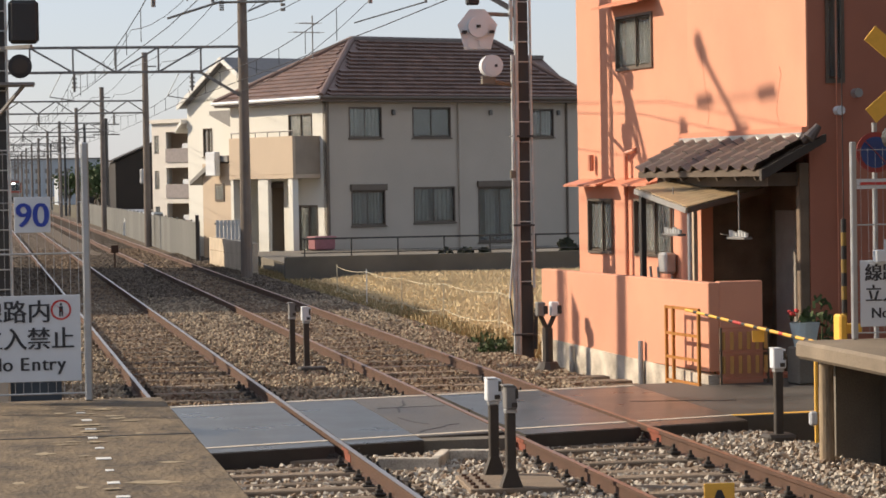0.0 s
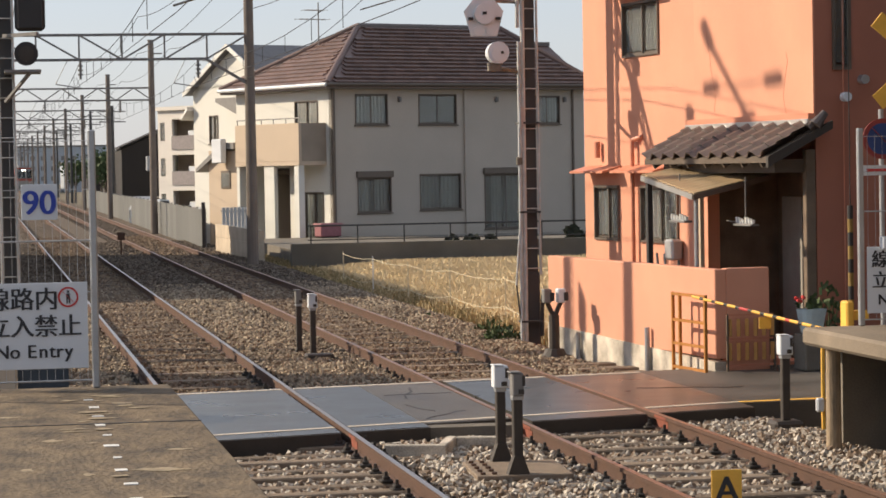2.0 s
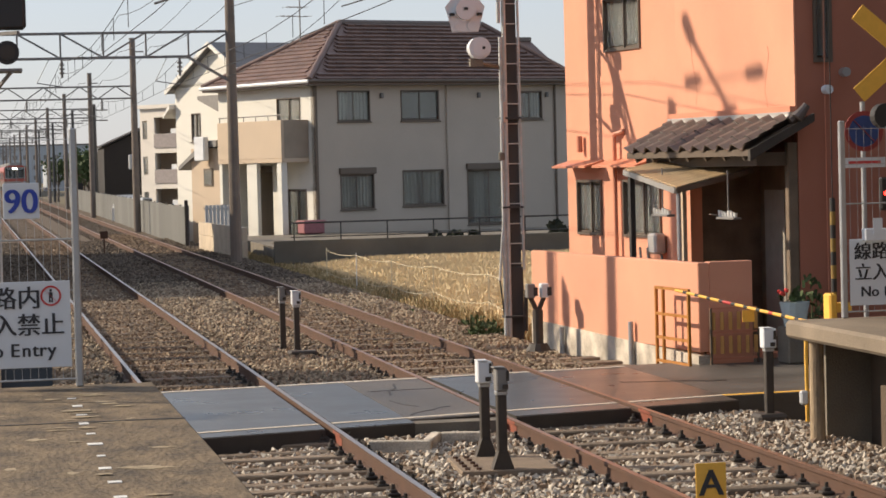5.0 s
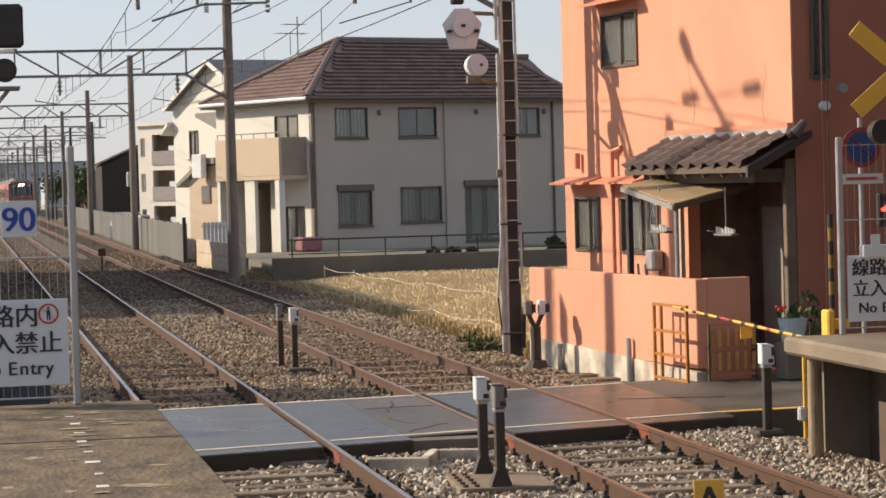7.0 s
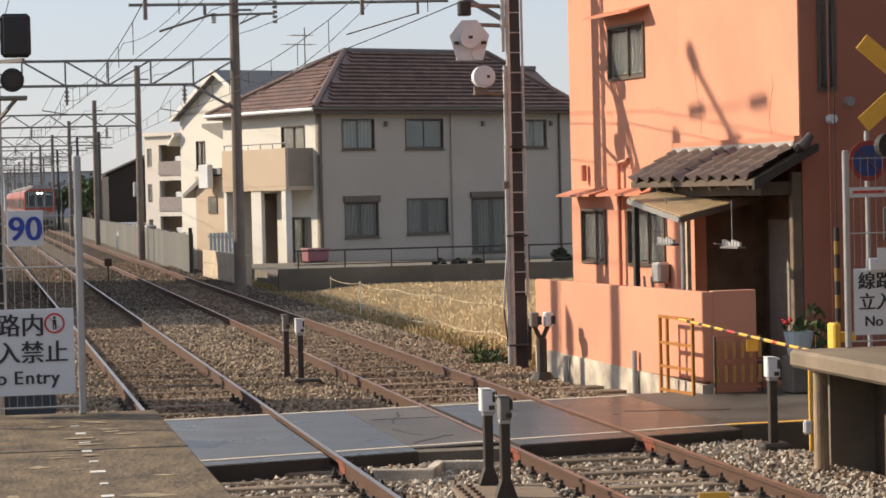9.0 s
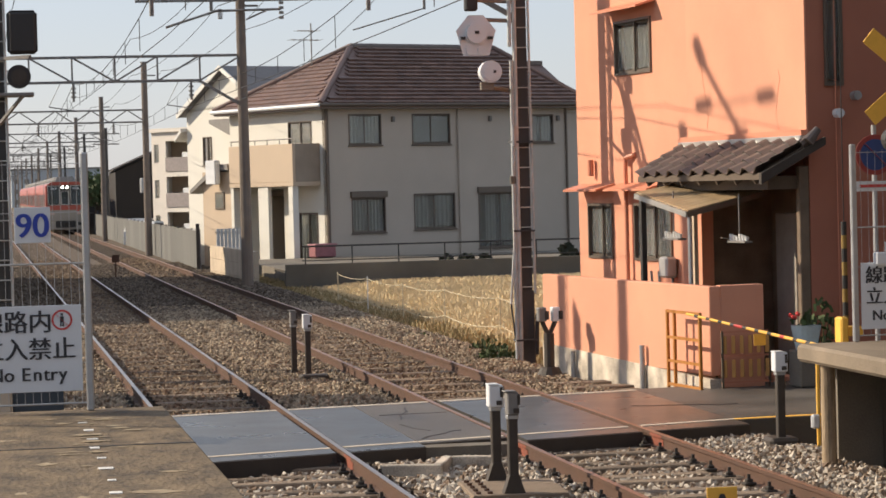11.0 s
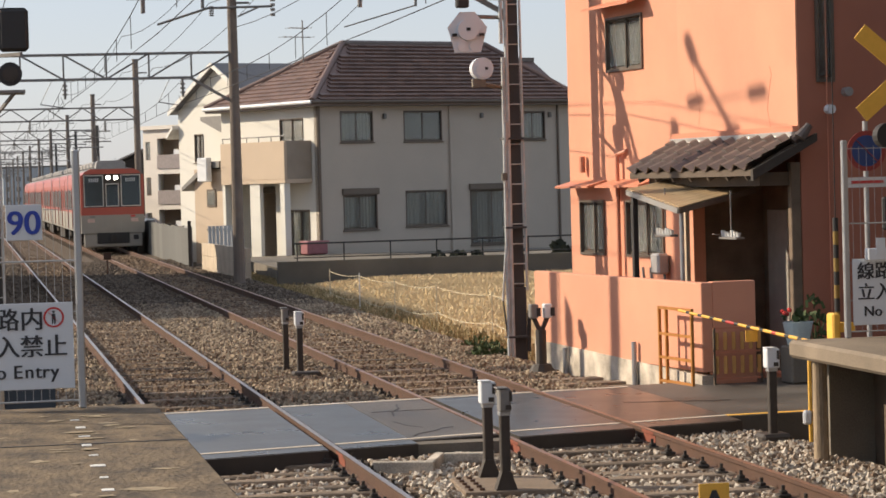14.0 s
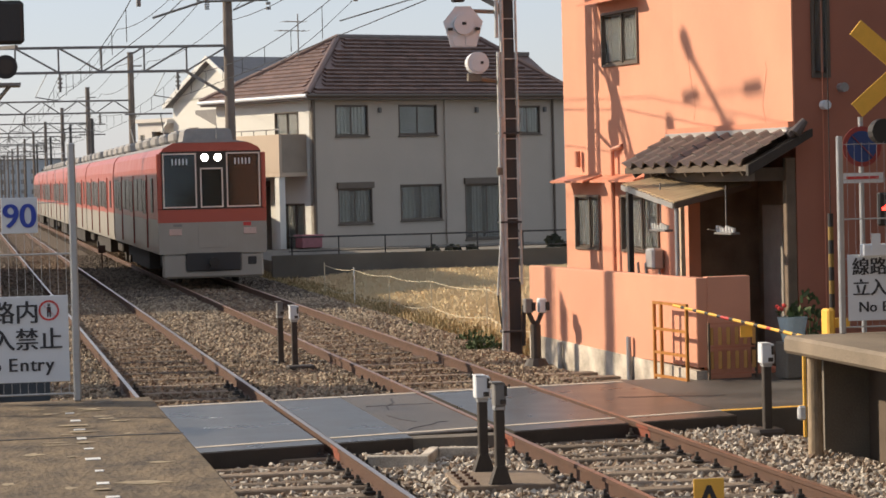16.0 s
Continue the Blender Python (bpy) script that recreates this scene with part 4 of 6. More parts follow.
for u, w, z in ((2.25, 0.42, 1.83), (0.85, 0.75, 1.8)):
    sh = part("shelf", box(bm_new(), w, w + 0.12, u - 0.28, u + 0.28, z - 0.03, z, bevel=0.005), STEELGREY, awn)
    part("hanger", bar(bm_new(), (w + 0.06, u, z), (w + 0.06, u, 2.4 + 0.05 * (w < 0.5)), 0.01, 6), STEELGREY, sh)
    for i in range(6):
        part("cup", bar(bm_new(), (w + 0.05, u - 0.24 + i * 0.095, z), (w + 0.05, u - 0.24 + i * 0.095, z + 0.055 + 0.015 * (i % 3)), 0.025, 8, 0.032), WHITEPAINT, sh, "small white cup")
    if w > 0.5:
        part("wall_link", bar(bm_new(), (w + 0.1, u, z), (1.32, 2.62, z), 0.008, 5), STEELGREY, sh)

lowwall = thing("garden_wall", OH, "low orange stucco wall on a stained grey plinth", "wall")
boxpart("wall", (0, 0.15, 0, 6.2, 0.14, 1.26), ORANGE, lowwall, bevel=0.012)
boxpart("wall", (0.15, 0.74, 0, 0.15, -0.05, 1.27), ORANGE, lowwall, "shaded return of the wall", bevel=0.012)
part("plinth", prism(bm_new(), [(0, -0.4), (6.2, -0.4), (6.2, 0.25), (0, 0.1)], "x", -0.015, 0.165), PLINTH, lowwall, "stained grey concrete plinth")
for u in (2.55, 5.2):
    part("stub_pipe", bar(bm_new(), (-0.06, u - 0.4, -0.2), (-0.06, u - 0.4, 0.42 if u < 3 else 0.2), 0.035, 10), GALV, lowwall)

lad = thing("steel_frame", OH @ pose(-0.2, -0.15, 0), "ochre tubular steel frame beside the wall", "frame")
OCHRE = mat("ochre_paint", (0.42, 0.17, 0.03), 0.55, vary=0.25, scale=6)
for x, u in ((0, 0.0), (0, 0.82), (0, 1.05)):
    part("upright", box(bm_new(), x - 0.018, x + 0.018, u - 0.02, u + 0.02, -0.05, 0.95), OCHRE, lad)
for x in (0,):
    for z in (0.0, 0.3, 0.6, 0.93):
        part("rung", box(bm_new(), x - 0.015, x + 0.015, 0.0, 1.05, z - 0.018, z + 0.018), OCHRE, lad)

# Yellow slats added in place of sunlight patches on the shaded wall.
lat = thing("sun_patch_slats", OH @ pose(0.12, -0.12, 0), "slats standing in for sunlight patches on the wall", "lattice")
SUNPATCH = mat("sun_patch_yellow", (0.55, 0.28, 0.08), 0.6, vary=0.2)
for i in range(6):
    for j in range(2):
        part("slat", box(bm_new(), -0.025, 0.025, -0.006, 0.006, 0.12 + j * 0.3, 0.34 + j * 0.3), SUNPATCH, lat, at=pose(0.03 + i * 0.115, 0.015, 0, 0, 0, -48))
for z in (0.05, 0.38, 0.68):
    part("rail", box(bm_new(), -0.02, 0.64, 0.008, 0.022, z, z + 0.02), ORANGE_TRIM, lat)
for x in (-0.02, 0.62):
    part("leg", box(bm_new(), x, x + 0.025, 0.0, 0.03, -0.012, 0.7), DARKWOOD, lat)

plt = thing("flower_tub", OH @ pose(1.1, -0.45, -0.01), "pale blue planter tub with a red flower on a stand", "planter")
part("tub", bar(bm_new(), (0, 0, 0.46), (0, 0, 0.76), 0.13, 16, 0.19), mat("pale_blue_plastic", (0.5, 0.6, 0.62), 0.6), plt)
part("stand", box(bm_new(), -0.17, 0.17, -0.17, 0.17, 0.0, 0.46, bevel=0.02), DARKCON, plt)
lf = bm_new()
rr = random.Random(9)
for i in range(34):
    a = rr.random() * 6.28
    r = rr.uniform(0, 0.19)
    m = Matrix.Translation((r * math.cos(a), r * math.sin(a), 0.77 + rr.uniform(0, 0.12))) @ Euler((rr.random() * 3, rr.random() * 3, rr.random() * 3)).to_matrix().to_4x4()
    bmesh.ops.create_grid(lf, x_segments=1, y_segments=1, size=0.035, matrix=m)
part("leaves", lf, GREEN, plt)
fl = bm_new()
for i in range(5):
    bmesh.ops.create_icosphere(fl, subdivisions=1, radius=0.03, matrix=Matrix.Translation((-0.14 + rr.uniform(-0.05, 0.05), rr.uniform(-0.05, 0.05), 0.86 + rr.uniform(0, 0.06))))
part("flower", fl, RED, plt, "red blossom")


def bush(name, x, y, z, r, h, count, label, m=GREEN, leaf=0.05, seed=1):
    b = thing(name, pose(x, y, z), label, "plant")
    q = random.Random(seed)
    bm = bm_new()
    for i in range(count):
        a, s = q.random() * 6.28, q.random() ** 0.5
        zz = q.random()
        mm = Matrix.Translation((r * s * math.cos(a), r * s * math.sin(a), h * zz * (1.1 - 0.6 * s))) @ Euler((q.random() * 3, q.random() * 3, q.random() * 6)).to_matrix().to_4x4() @ Matrix.Diagonal((1, 0.4, 1, 1))
        bmesh.ops.create_grid(bm, x_segments=1, y_segments=1, size=leaf, matrix=mm)
    part("leaves", bm, m, b)
    st = bm_new()
    for i in range(6):
        bar(st, (0, 0, -0.02), (r * 0.6 * math.cos(i), r * 0.6 * math.sin(i), h * 0.7), 0.008, 4)
    part("stems", st, GREEN, b)
    return b


ob_ = OH @ Vector((0.35, 0.5, 0))
bush("pot_plant", ob_.x, ob_.y, 0.0, 0.3, 1.35, 160, "leafy yellow-green plant behind the wall", seed=3)
ob_ = OH @ Vector((1.45, -0.15, 0))
bush("shrub", ob_.x, ob_.y, -0.01, 0.28, 1.2, 220, "thin dark shrub beside the porch", seed=5)
bush("weed", 7.98, 39.3, -0.25, 0.33, 0.38, 220, "green weeds at the foot of the mast", seed=6)
bush("weed", 8.25, 41.6, -0.3, 0.3, 0.35, 160, "green weeds at the foot of the mast", seed=7)
bush("weed", 8.0, 46.0, -0.42, 0.35, 0.4, 120, "green weeds at the edge of the field", seed=8)
bush("weed", 8.75, 25.2, -0.45, 0.1, 0.6, 60, "weeds against the platform end", seed=11)


# ---- gantries, masts and wires ----
GY = (38.8, 72.6, 114.5, 154.5, 194.5, 234.5, 274.5, 314.5, 354.5, 394.5, 434.5, 474.5, 514.5)
RX = {38.8: 8.36, 72.6: 7.55}


def gantry(y):
    near = y < 40
    xl, xr = 0.36 if near else 0.33, RX.get(y, 7.5)
    skew = 0.2 if near else 0.0      # the first beam crosses the line at a slant

    def off(x):
        return (xr - x) * skew

    g = thing("catenary_gantry", pose(0, y, 0), "dark steel lattice gantry on two poles over the tracks", "gantry", "gantries over the line")
    for x in (xl, xr):
        d = off(x)
        if near:
            part("mast", box(bm_new(), x - 0.112, x + 0.133, d - 0.128, d + 0.128, -0.4, 0.95, bevel=0.02), MASTCON, g, "brown square mast foot")
            m = part("mast", box(bm_new(), x - 0.08, x + 0.112, d - 0.096, d + 0.096, 0.95, 9.2, bevel=0.01), MASTCON, g, "brown square mast")
            for s in (-1, 1):
                part("climbing_rail", bar(bm_new(), (x + 0.016 + s * 0.125, d - 0.15, 0.9), (x + 0.016 + s * 0.105, d - 0.15, 8.5), 0.02, 8), PALEPIPE, m, "pale climbing rail")
            for i in range(25):
                part("rung", bar(bm_new(), (x - 0.1, d - 0.15, 1.0 + 0.31 * i), (x + 0.133, d - 0.15, 1.0 + 0.31 * i), 0.009, 6), PALEPIPE, m)
                part("rung_bracket", bar(bm_new(), (x + 0.016, d - 0.15, 1.0 + 0.31 * i), (x + 0.016, d - 0.09, 1.0 + 0.31 * i), 0.012, 5), MASTCON, m)
        else:
            part("mast", bar(bm_new(), (x, 0, -0.4), (x, 0, 8.7 if y < 100 else 8.46), 0.17, 12, 0.13), POLECON, g)
            if x == xr:
                part("mast_cap", bar(bm_new(), (x, 0, 8.7 if y < 100 else 8.46), (x, 0, 8.76 if y < 100 else 8.52), 0.15, 12), STEELGREY, g)
                part("side_arm", beam(bm_new(), (x, 0, 7.9), (x + 0.5, 0, 7.9), 0.06, 0.06), STEELGREY, g)
    zt, zb = (6.3, 5.92) if near else (6.5, 5.8) if y < 100 else (6.37, 5.83)
    for z in (zb, zt):
        xe = xr if z == zt or y > 100 else xr - 1.2
        part("chord", beam(bm_new(), (xl, off(xl), z), (xe, off(xe), z), 0.075, 0.075), STEELGREY, g)
    if y < 100:
        part("brace", beam(bm_new(), (xr - 1.25, off(xr - 1.25), zb), (xr, 0, zb - 0.75), 0.08, 0.08), STEELGREY, g)
    n = 6 if y < 100 else 9
    for i in range(n):
        a, b = xl + (xr - xl) * i / n, xl + (xr - xl) * (i + 1) / n
        flip = i % 2 if y > 100 else i >= n / 2
        part("lattice_bar", beam(bm_new(), (a, off(a), zb if flip else zt), (b, off(b), zt if flip else zb), 0.05, 0.05), STEELGREY, g)
        if y < 100 and i:
            part("lattice_bar", beam(bm_new(), (a, off(a), zb), (a, off(a), zt), 0.05, 0.05), STEELGREY, g)
    for xc in (XA, XB):
        part("insulator", bar(bm_new(), (xc, off(xc), zb - 0.55), (xc, off(xc), zb), 0.035, 8), STEELGREY, g)
        if near:
            continue
        part("steady_arm", bar(bm_new(), (xc - 0.7, 0, 5.12), (xc, 0, 5.0), 0.015, 6), STEELGREY, g)
        part("hanger_wire", bar(bm_new(), (xc, 0, 5.0), (xc - 0.12, 0, zb - 0.5), 0.008, 5), STEELGREY, g)
        part("hanger_wire", bar(bm_new(), (xc - 0.7, 0, 5.12), (xc - 0.35, 0, zb), 0.01, 5), STEELGREY, g)
        for k in range(3):
            part("insulator_disc", bar(bm_new(), (xc, 0, zb - 0.2 - 0.12 * k), (xc, 0, zb - 0.15 - 0.12 * k), 0.075, 10), STEELGREY, g)
    return g


for y in GY:
    gantry(y)
# pole left of the line with a slanting arm, whose shadow falls on the orange house
lp = thing("utility_pole", pose(-0.9, 38.9, -0.45), "dark utility pole with a slanting arm and insulators", "utility pole", "utility poles")
part("pole", bar(bm_new(), (0, 0, 0), (0, 0, 10.3), 0.17, 12, 0.13), MASTCON, lp)
part("pole_head", box(bm_new(), -0.2, 0.2, 0.0, 0.42, 9.6, 10.4, bevel=0.05), STEELGREY, lp)
part("slanting_arm", bar(bm_new(), (0, 0.2, 10.3), (0, 1.55, 11.42), 0.06, 8), STEELGREY, lp)
part("arm_tip", bar(bm_new(), (0, 1.46, 11.34), (0, 1.66, 11.6), 0.13, 8), STEELGREY, lp)
part("cross_bar", bar(bm_new(), (0, -0.7, 10.95), (0, 1.7, 10.7), 0.016, 6), STEELGREY, lp)
for yy, zz in ((-0.45, 10.92), (1.45, 10.73)):
    part("insulator", bar(bm_new(), (0, yy - 0.24, zz + 0.05), (0, yy + 0.24, zz - 0.02), 0.08, 8), STEELGREY, lp)
# upper cross-arm with insulators on the mast at 72 m
arm = thing("cross_arm", pose(7.55, 72.4, 0), "steel cross-arm with insulators high on a mast", "cross-arm")
part("arm", beam(bm_new(), (-3.0, 0, 8.05), (-0.1, 0, 8.05), 0.08, 0.08), STEELGREY, arm)
part("arm", bar(bm_new(), (0.1, 0, 8.05), (6.2, 0, 8.1), 0.045, 8), STEELGREY, arm)
part("arm", bar(bm_new(), (-0.7, 0, 7.75), (1.15, 0, 7.78), 0.035, 8), STEELGREY, arm)
part("strut", beam(bm_new(), (0.15, 0, 7.5), (0.75, 0, 7.76), 0.05, 0.05), STEELGREY, arm)
part("hanger", beam(bm_new(), (5.3, 0, 8.1), (5.3, 0, 7.72), 0.07, 0.07), STEELGREY, arm)
part("hanger", beam(bm_new(), (-0.85, 0, 8.05), (-0.85, 0, 7.75), 0.09, 0.09), STEELGREY, arm)
part("pull_off", bar(bm_new(), (5.3, 0, 7.75), (3.2, 0, 7.15), 0.02, 8), STEELGREY, arm)
part("curved_arm", bar(bm_new(), (-2.15, 0, 7.3), (-0.7, 0, 7.75), 0.035, 8), STEELGREY, arm)
for x in (-0.6, 1.15):
    b = bm_new()
    for i in range(5):
        bar(b, (x, 0, 8.14 - i * 0.14 if x > 0.5 else 7.8 - 0.06 * i), (x, 0, 8.06 - i * 0.14 if x > 0.5 else 7.76 - 0.06 * i), 0.07, 8)
    part("insulator", b, STEELGREY, arm)


def wire(name, pts, r, label, sag=0.0, seg=8):
    """One cable through the points, hanging between each two."""
    r *= 0.75
    line = [Vector(pts[0])]
    for p, q in zip(pts, pts[1:]):
        p, q = Vector(p), Vector(q)
        for i in range(1, seg + 1):
            f = i / seg
            line.append(p.lerp(q, f) - Vector((0, 0, sag * 4 * f * (1 - f))))
    side = Vector((0, 0, 1)).cross(line[-1] - line[0]).normalized() * r
    bm = bm_new()
    rings = [[bm.verts.new(p + v) for v in (side, Vector((0, 0, r)), -side, Vector((0, 0, -r)))] for p in line]
    for u, w in zip(rings, rings[1:]):
        for i in range(4):
            bm.faces.new((u[i], u[(i + 1) % 4], w[(i + 1) % 4], w[i]))
    bm.faces.new(rings[0])
    bm.faces.new(rings[-1][::-1])
    ob = part(name, bm, BLACK)
    return tagged(ob, label, "cable", "overhead cables")


ys = [-3.5, *GY[:9], 394.5]
for xc in (XA, XB):
    wire("contact_wire", [(xc + (0.15 if i % 2 else -0.15), y, 5.0) for i, y in enumerate(ys)], 0.011, "overhead contact wire above the track", 0.02, 3)
    wire("messenger_wire", [(xc, y, 5.75) for y in ys], 0.012, "sagging carrier wire above the track", 0.45)
    for y0, y1 in zip(ys, ys[1:6]):
        for k in range(1, 8):
            f = k / 8
            z = 5.75 - 0.45 * 4 * f * (1 - f)
            tagged(part("dropper", bar(bm_new(), (xc, y0 + (y1 - y0) * f, 5.0), (xc, y0 + (y1 - y0) * f, z), 0.007, 4), BLACK), "thin dropper between the overhead wires", "cable", "droppers")
wire("feeder_cable", [(8.3, y, 8.1) for y in ys], 0.016, "black feeder cable along the masts", 0.5)
wire("feeder_cable", [(6.9, y, 7.9) for y in ys], 0.016, "black feeder cable along the masts", 0.4)
wire("signal_cable", [(4.4, y, 7.0) for y in ys], 0.012, "thin black cable over the tracks", 0.5)
wire("feeder_cable", [(1.0, y, 7.6) for y in ys], 0.014, "black feeder cable along the masts", 0.4)
wire("service_cable", [(7.5, 72.6, 6.0), (13.2, 98, 7.5)], 0.012, "thin service cable to the house", 0.4)
wire("service_cable", [(8.2, 38.8, 7.9), (7.4, 72.6, 5.2)], 0.012, "thin service cable between masts", 0.7)
wire("service_cable", [(8.25, 38.8, 8.0), (7.6, 72.6, 7.2)], 0.014, "thin service cable between masts", 0.5)
wire("service_cable", [(8.3, 38.8, 8.2), (12.8, 31, 6.5)], 0.016, "thin service cable to the house", 0.3)

# white signal backs on the near mast
sg = thing("signal", pose(7.59, 38.27, 4.907) @ Matrix.Diagonal((1.063, 1.063, 1.063, 1)), "white pentagonal signal back plate with small openings", "signal")
pent = [(-0.19, -0.30), (0.19, -0.30), (0.29, 0.06), (0.11, 0.28), (-0.11, 0.28), (-0.29, 0.06)]
part("back_plate", prism(bm_new(), pent, "y", 0, 0.03), SIGNWHITE, sg)
part("lamp_housing", bar(bm_new(), (0, -0.07, 0.02), (0, 0, 0.02), 0.15, 18), SIGNWHITE, sg)
for x, z in ((0, 0.03), (-0.2, -0.05), (0.2, -0.05)):
    part("opening", box(bm_new(), x - 0.03, x + 0.03, -0.085, -0.002 if x else -0.071, z - 0.02, z + 0.02), BLACK, sg)
for x in (-0.09, 0.09):
    part("foot_plate", bar(bm_new(), (x, -0.02, -0.22), (x, 0, -0.22), 0.07, 12), SIGNWHITE, sg)
part("bracket", bar(bm_new(), (0, 0.05, 0.22), (0.66, 0.45, 0.22), 0.03, 8), STEELGREY, sg)
part("bracket", bar(bm_new(), (0, 0.05, 0.5), (0.66, 0.45, 0.5), 0.03, 8), STEELGREY, sg)
part("cap_box", box(bm_new(), -0.16, 0.02, -0.08, 0.08, 0.34, 0.56, bevel=0.02), BLACK, sg)
sg = thing("signal", pose(7.79, 38.27, 4.333) @ Matrix.Diagonal((1.063, 1.063, 1.063, 1)), "round white signal housing on a bracket", "signal")
part("housing", bar(bm_new(), (0, -0.1, 0), (0, 0.1, 0), 0.16, 20), SIGNWHITE, sg)
part("rim", bar(bm_new(), (0, -0.12, -0.02), (0, -0.101, -0.02), 0.11, 18), SIGNWHITE, sg)
part("opening", box(bm_new(), 0.03, 0.07, -0.13, -0.121, -0.02, 0.02), BLACK, sg)
part("bracket", bar(bm_new(), (-0.1, 0, -0.2), (0.47, 0.4, -0.28), 0.03, 8), DARKCON, sg)
part("bracket", box(bm_new(), -0.14, 0.05, -0.06, 0.06, -0.26, -0.15), DARKCON, sg)
# conduits beside the mast
cd = thing("conduit", pose(8.366, 38.59, -0.16) @ Matrix.Diagonal((1.063, 1.063, 1.063, 1)), "pale cable conduits strapped to the mast", "conduit")
for x, z0, z1 in ((-0.175, -0.3, 4.4), (-0.115, -0.3, 6.8), (-0.18, 4.6, 6.8), (0.12, 0.1, 0.7)):
    part("pipe", bar(bm_new(), (x, 0, z0), (x + 0.015, 0, z1), 0.03, 8), PALEPIPE if x < 0 else BLACK, cd)
for z in (0.3, 1.9, 3.2):
    part("strap", box(bm_new(), -0.19, 0.125, -0.03, 0.2, z, z + 0.03), MASTCON, cd)
part("slanting_cable", bar(bm_new(), (-0.25, 0, 0.85), (-0.16, 0, 1.95), 0.018, 8), PALEPIPE, cd)
part("slanting_cable", bar(bm_new(), (-0.25, 0, 0.85), (-0.15, 0, -0.1), 0.012, 8), BLACK, cd)
part("coupler", bar(bm_new(), (-0.15, -0.01, 3.15), (-0.15, -0.01, 3.45), 0.04, 10), GALV, cd)
part("junction", box(bm_new(), -0.22, -0.14, -0.03, 0.03, 2.6, 2.72, bevel=0.01), DARKCON, cd)
# black signal backs on the left mast
sg = thing("signal", pose(0.753, 39.63, 5.09) @ Matrix.Diagonal((1.107, 1.107, 1.107, 1)), "black rectangular signal seen from behind", "signal")
part("housing", box(bm_new(), -0.21, 0.21, -0.04, 0.04, -0.27, 0.34, bevel=0.05), BLACK, sg)
part("bracket", beam(bm_new(), (-0.36, 0.6, -0.3), (0.1, 0.05, -0.3), 0.05, 0.05), STEELGREY, sg)
sg = thing("signal", pose(0.686, 39.63, 4.449) @ Matrix.Diagonal((1.107, 1.107, 1.107, 1)), "round black signal seen from behind", "signal")
part("housing", bar(bm_new(), (0, -0.06, 0), (0, 0.06, 0), 0.165, 20), BLACK, sg)
part("platform", box(bm_new(), -0.3, 0.2, -0.05, 0.7, -0.26, -0.22), STEELGREY, sg)
part("strut", beam(bm_new(), (-0.29, 0.5, -0.65), (0.05, 0, -0.26), 0.04, 0.04), STEELGREY, sg)
part("hood", bar(bm_new(), (0, -0.08, 0.0), (0, -0.061, 0.0), 0.11, 16), POSTBLACK, sg)
for x, y, h in ((8.7, 174, 7.6), (8.9, 214, 8.2), (8.6, 254, 8.0), (9.2, 290, 8.4), (-1.2, 250, 8.0), (9.4, 330, 8.6), (8.8, 375, 8.6)):
    p = thing("utility_pole", pose(x, y, -0.45), "dark slim utility pole beside the line", "utility pole", "utility poles")
    part("pole", bar(bm_new(), (0, 0, 0), (0, 0, h), 0.15, 10, 0.11), MASTCON, p)
    for z in (h - 0.4, h - 1.1):
        part("cross_arm", beam(bm_new(), (-0.9, 0, z), (0.9, 0, z), 0.08, 0.08), STEELGREY, p)
# small poles by the fence
for x, y, h in ((8.3, 128, 3.9), (8.9, 136, 4.4)):
    p = thing("lamp_post", pose(x, y, -0.45), "slim pale lamp post by the fence", "lamp post", "lamp posts")
    part("pole", bar(bm_new(), (0, 0, 0), (0, 0, h), 0.05, 8), GALV, p)
    part("head", box(bm_new(), -0.35, 0.05, -0.3, 0.3, h - 1.3, h - 0.5, bevel=0.05) if y > 130 else bar(bm_new(), (0, 0, h), (0, 0, h + 0.25), 0.07, 8), GALV, p)


# ---- train ----
train = thing("train", pose(XB, 62.2, 0), "vermilion and ivory six-car commuter train with lit headlights", "train")
TGLASS = glass("train_glass", (0.16, 0.19, 0.175), 0.05)
CABDARK = mat("cab_interior", (0.05, 0.055, 0.05), 0.9, vary=0.3)
LAMP = glow("headlight", (1.0, 0.93, 0.8), 25.0)


def car_profile(z0, z1, inset=0.0):
    """Half-round shouldered cross-section between two heights."""
    full = [(1.36, 0.78), (1.38, 1.0), (1.385, 2.0), (1.38, 3.0), (1.33, 3.32), (1.2, 3.5), (0.95, 3.62), (0.5, 3.70), (0, 3.72)]
    def at(z):
        for (xa, za), (xb, zb) in zip(full, full[1:]):
            if za <= z <= zb:
                return xa + (xb - xa) * (z - za) / (zb - za)
        return 0
    side = [(at(z0), z0)] + [(x, z) for x, z in full if z0 < z < z1] + [(at(z1), z1)]
    side = [(max(0, x - inset), z) for x, z in side]
    if side[-1][0] == 0:
        return side + [(-x, z) for x, z in side[-2::-1]]
    return side + [(-x, z) for x, z in side[::-1]]


def wheelset(parent, y):
    for s in (-1, 1):
        part("wheel", bar(bm_new(), (s * 0.68, y, 0.43), (s * 0.80, y, 0.43), 0.43, 20), UNDER, parent)
    part("axle", bar(bm_new(), (-0.7, y, 0.43), (0.7, y, 0.43), 0.08, 8), UNDER, parent)


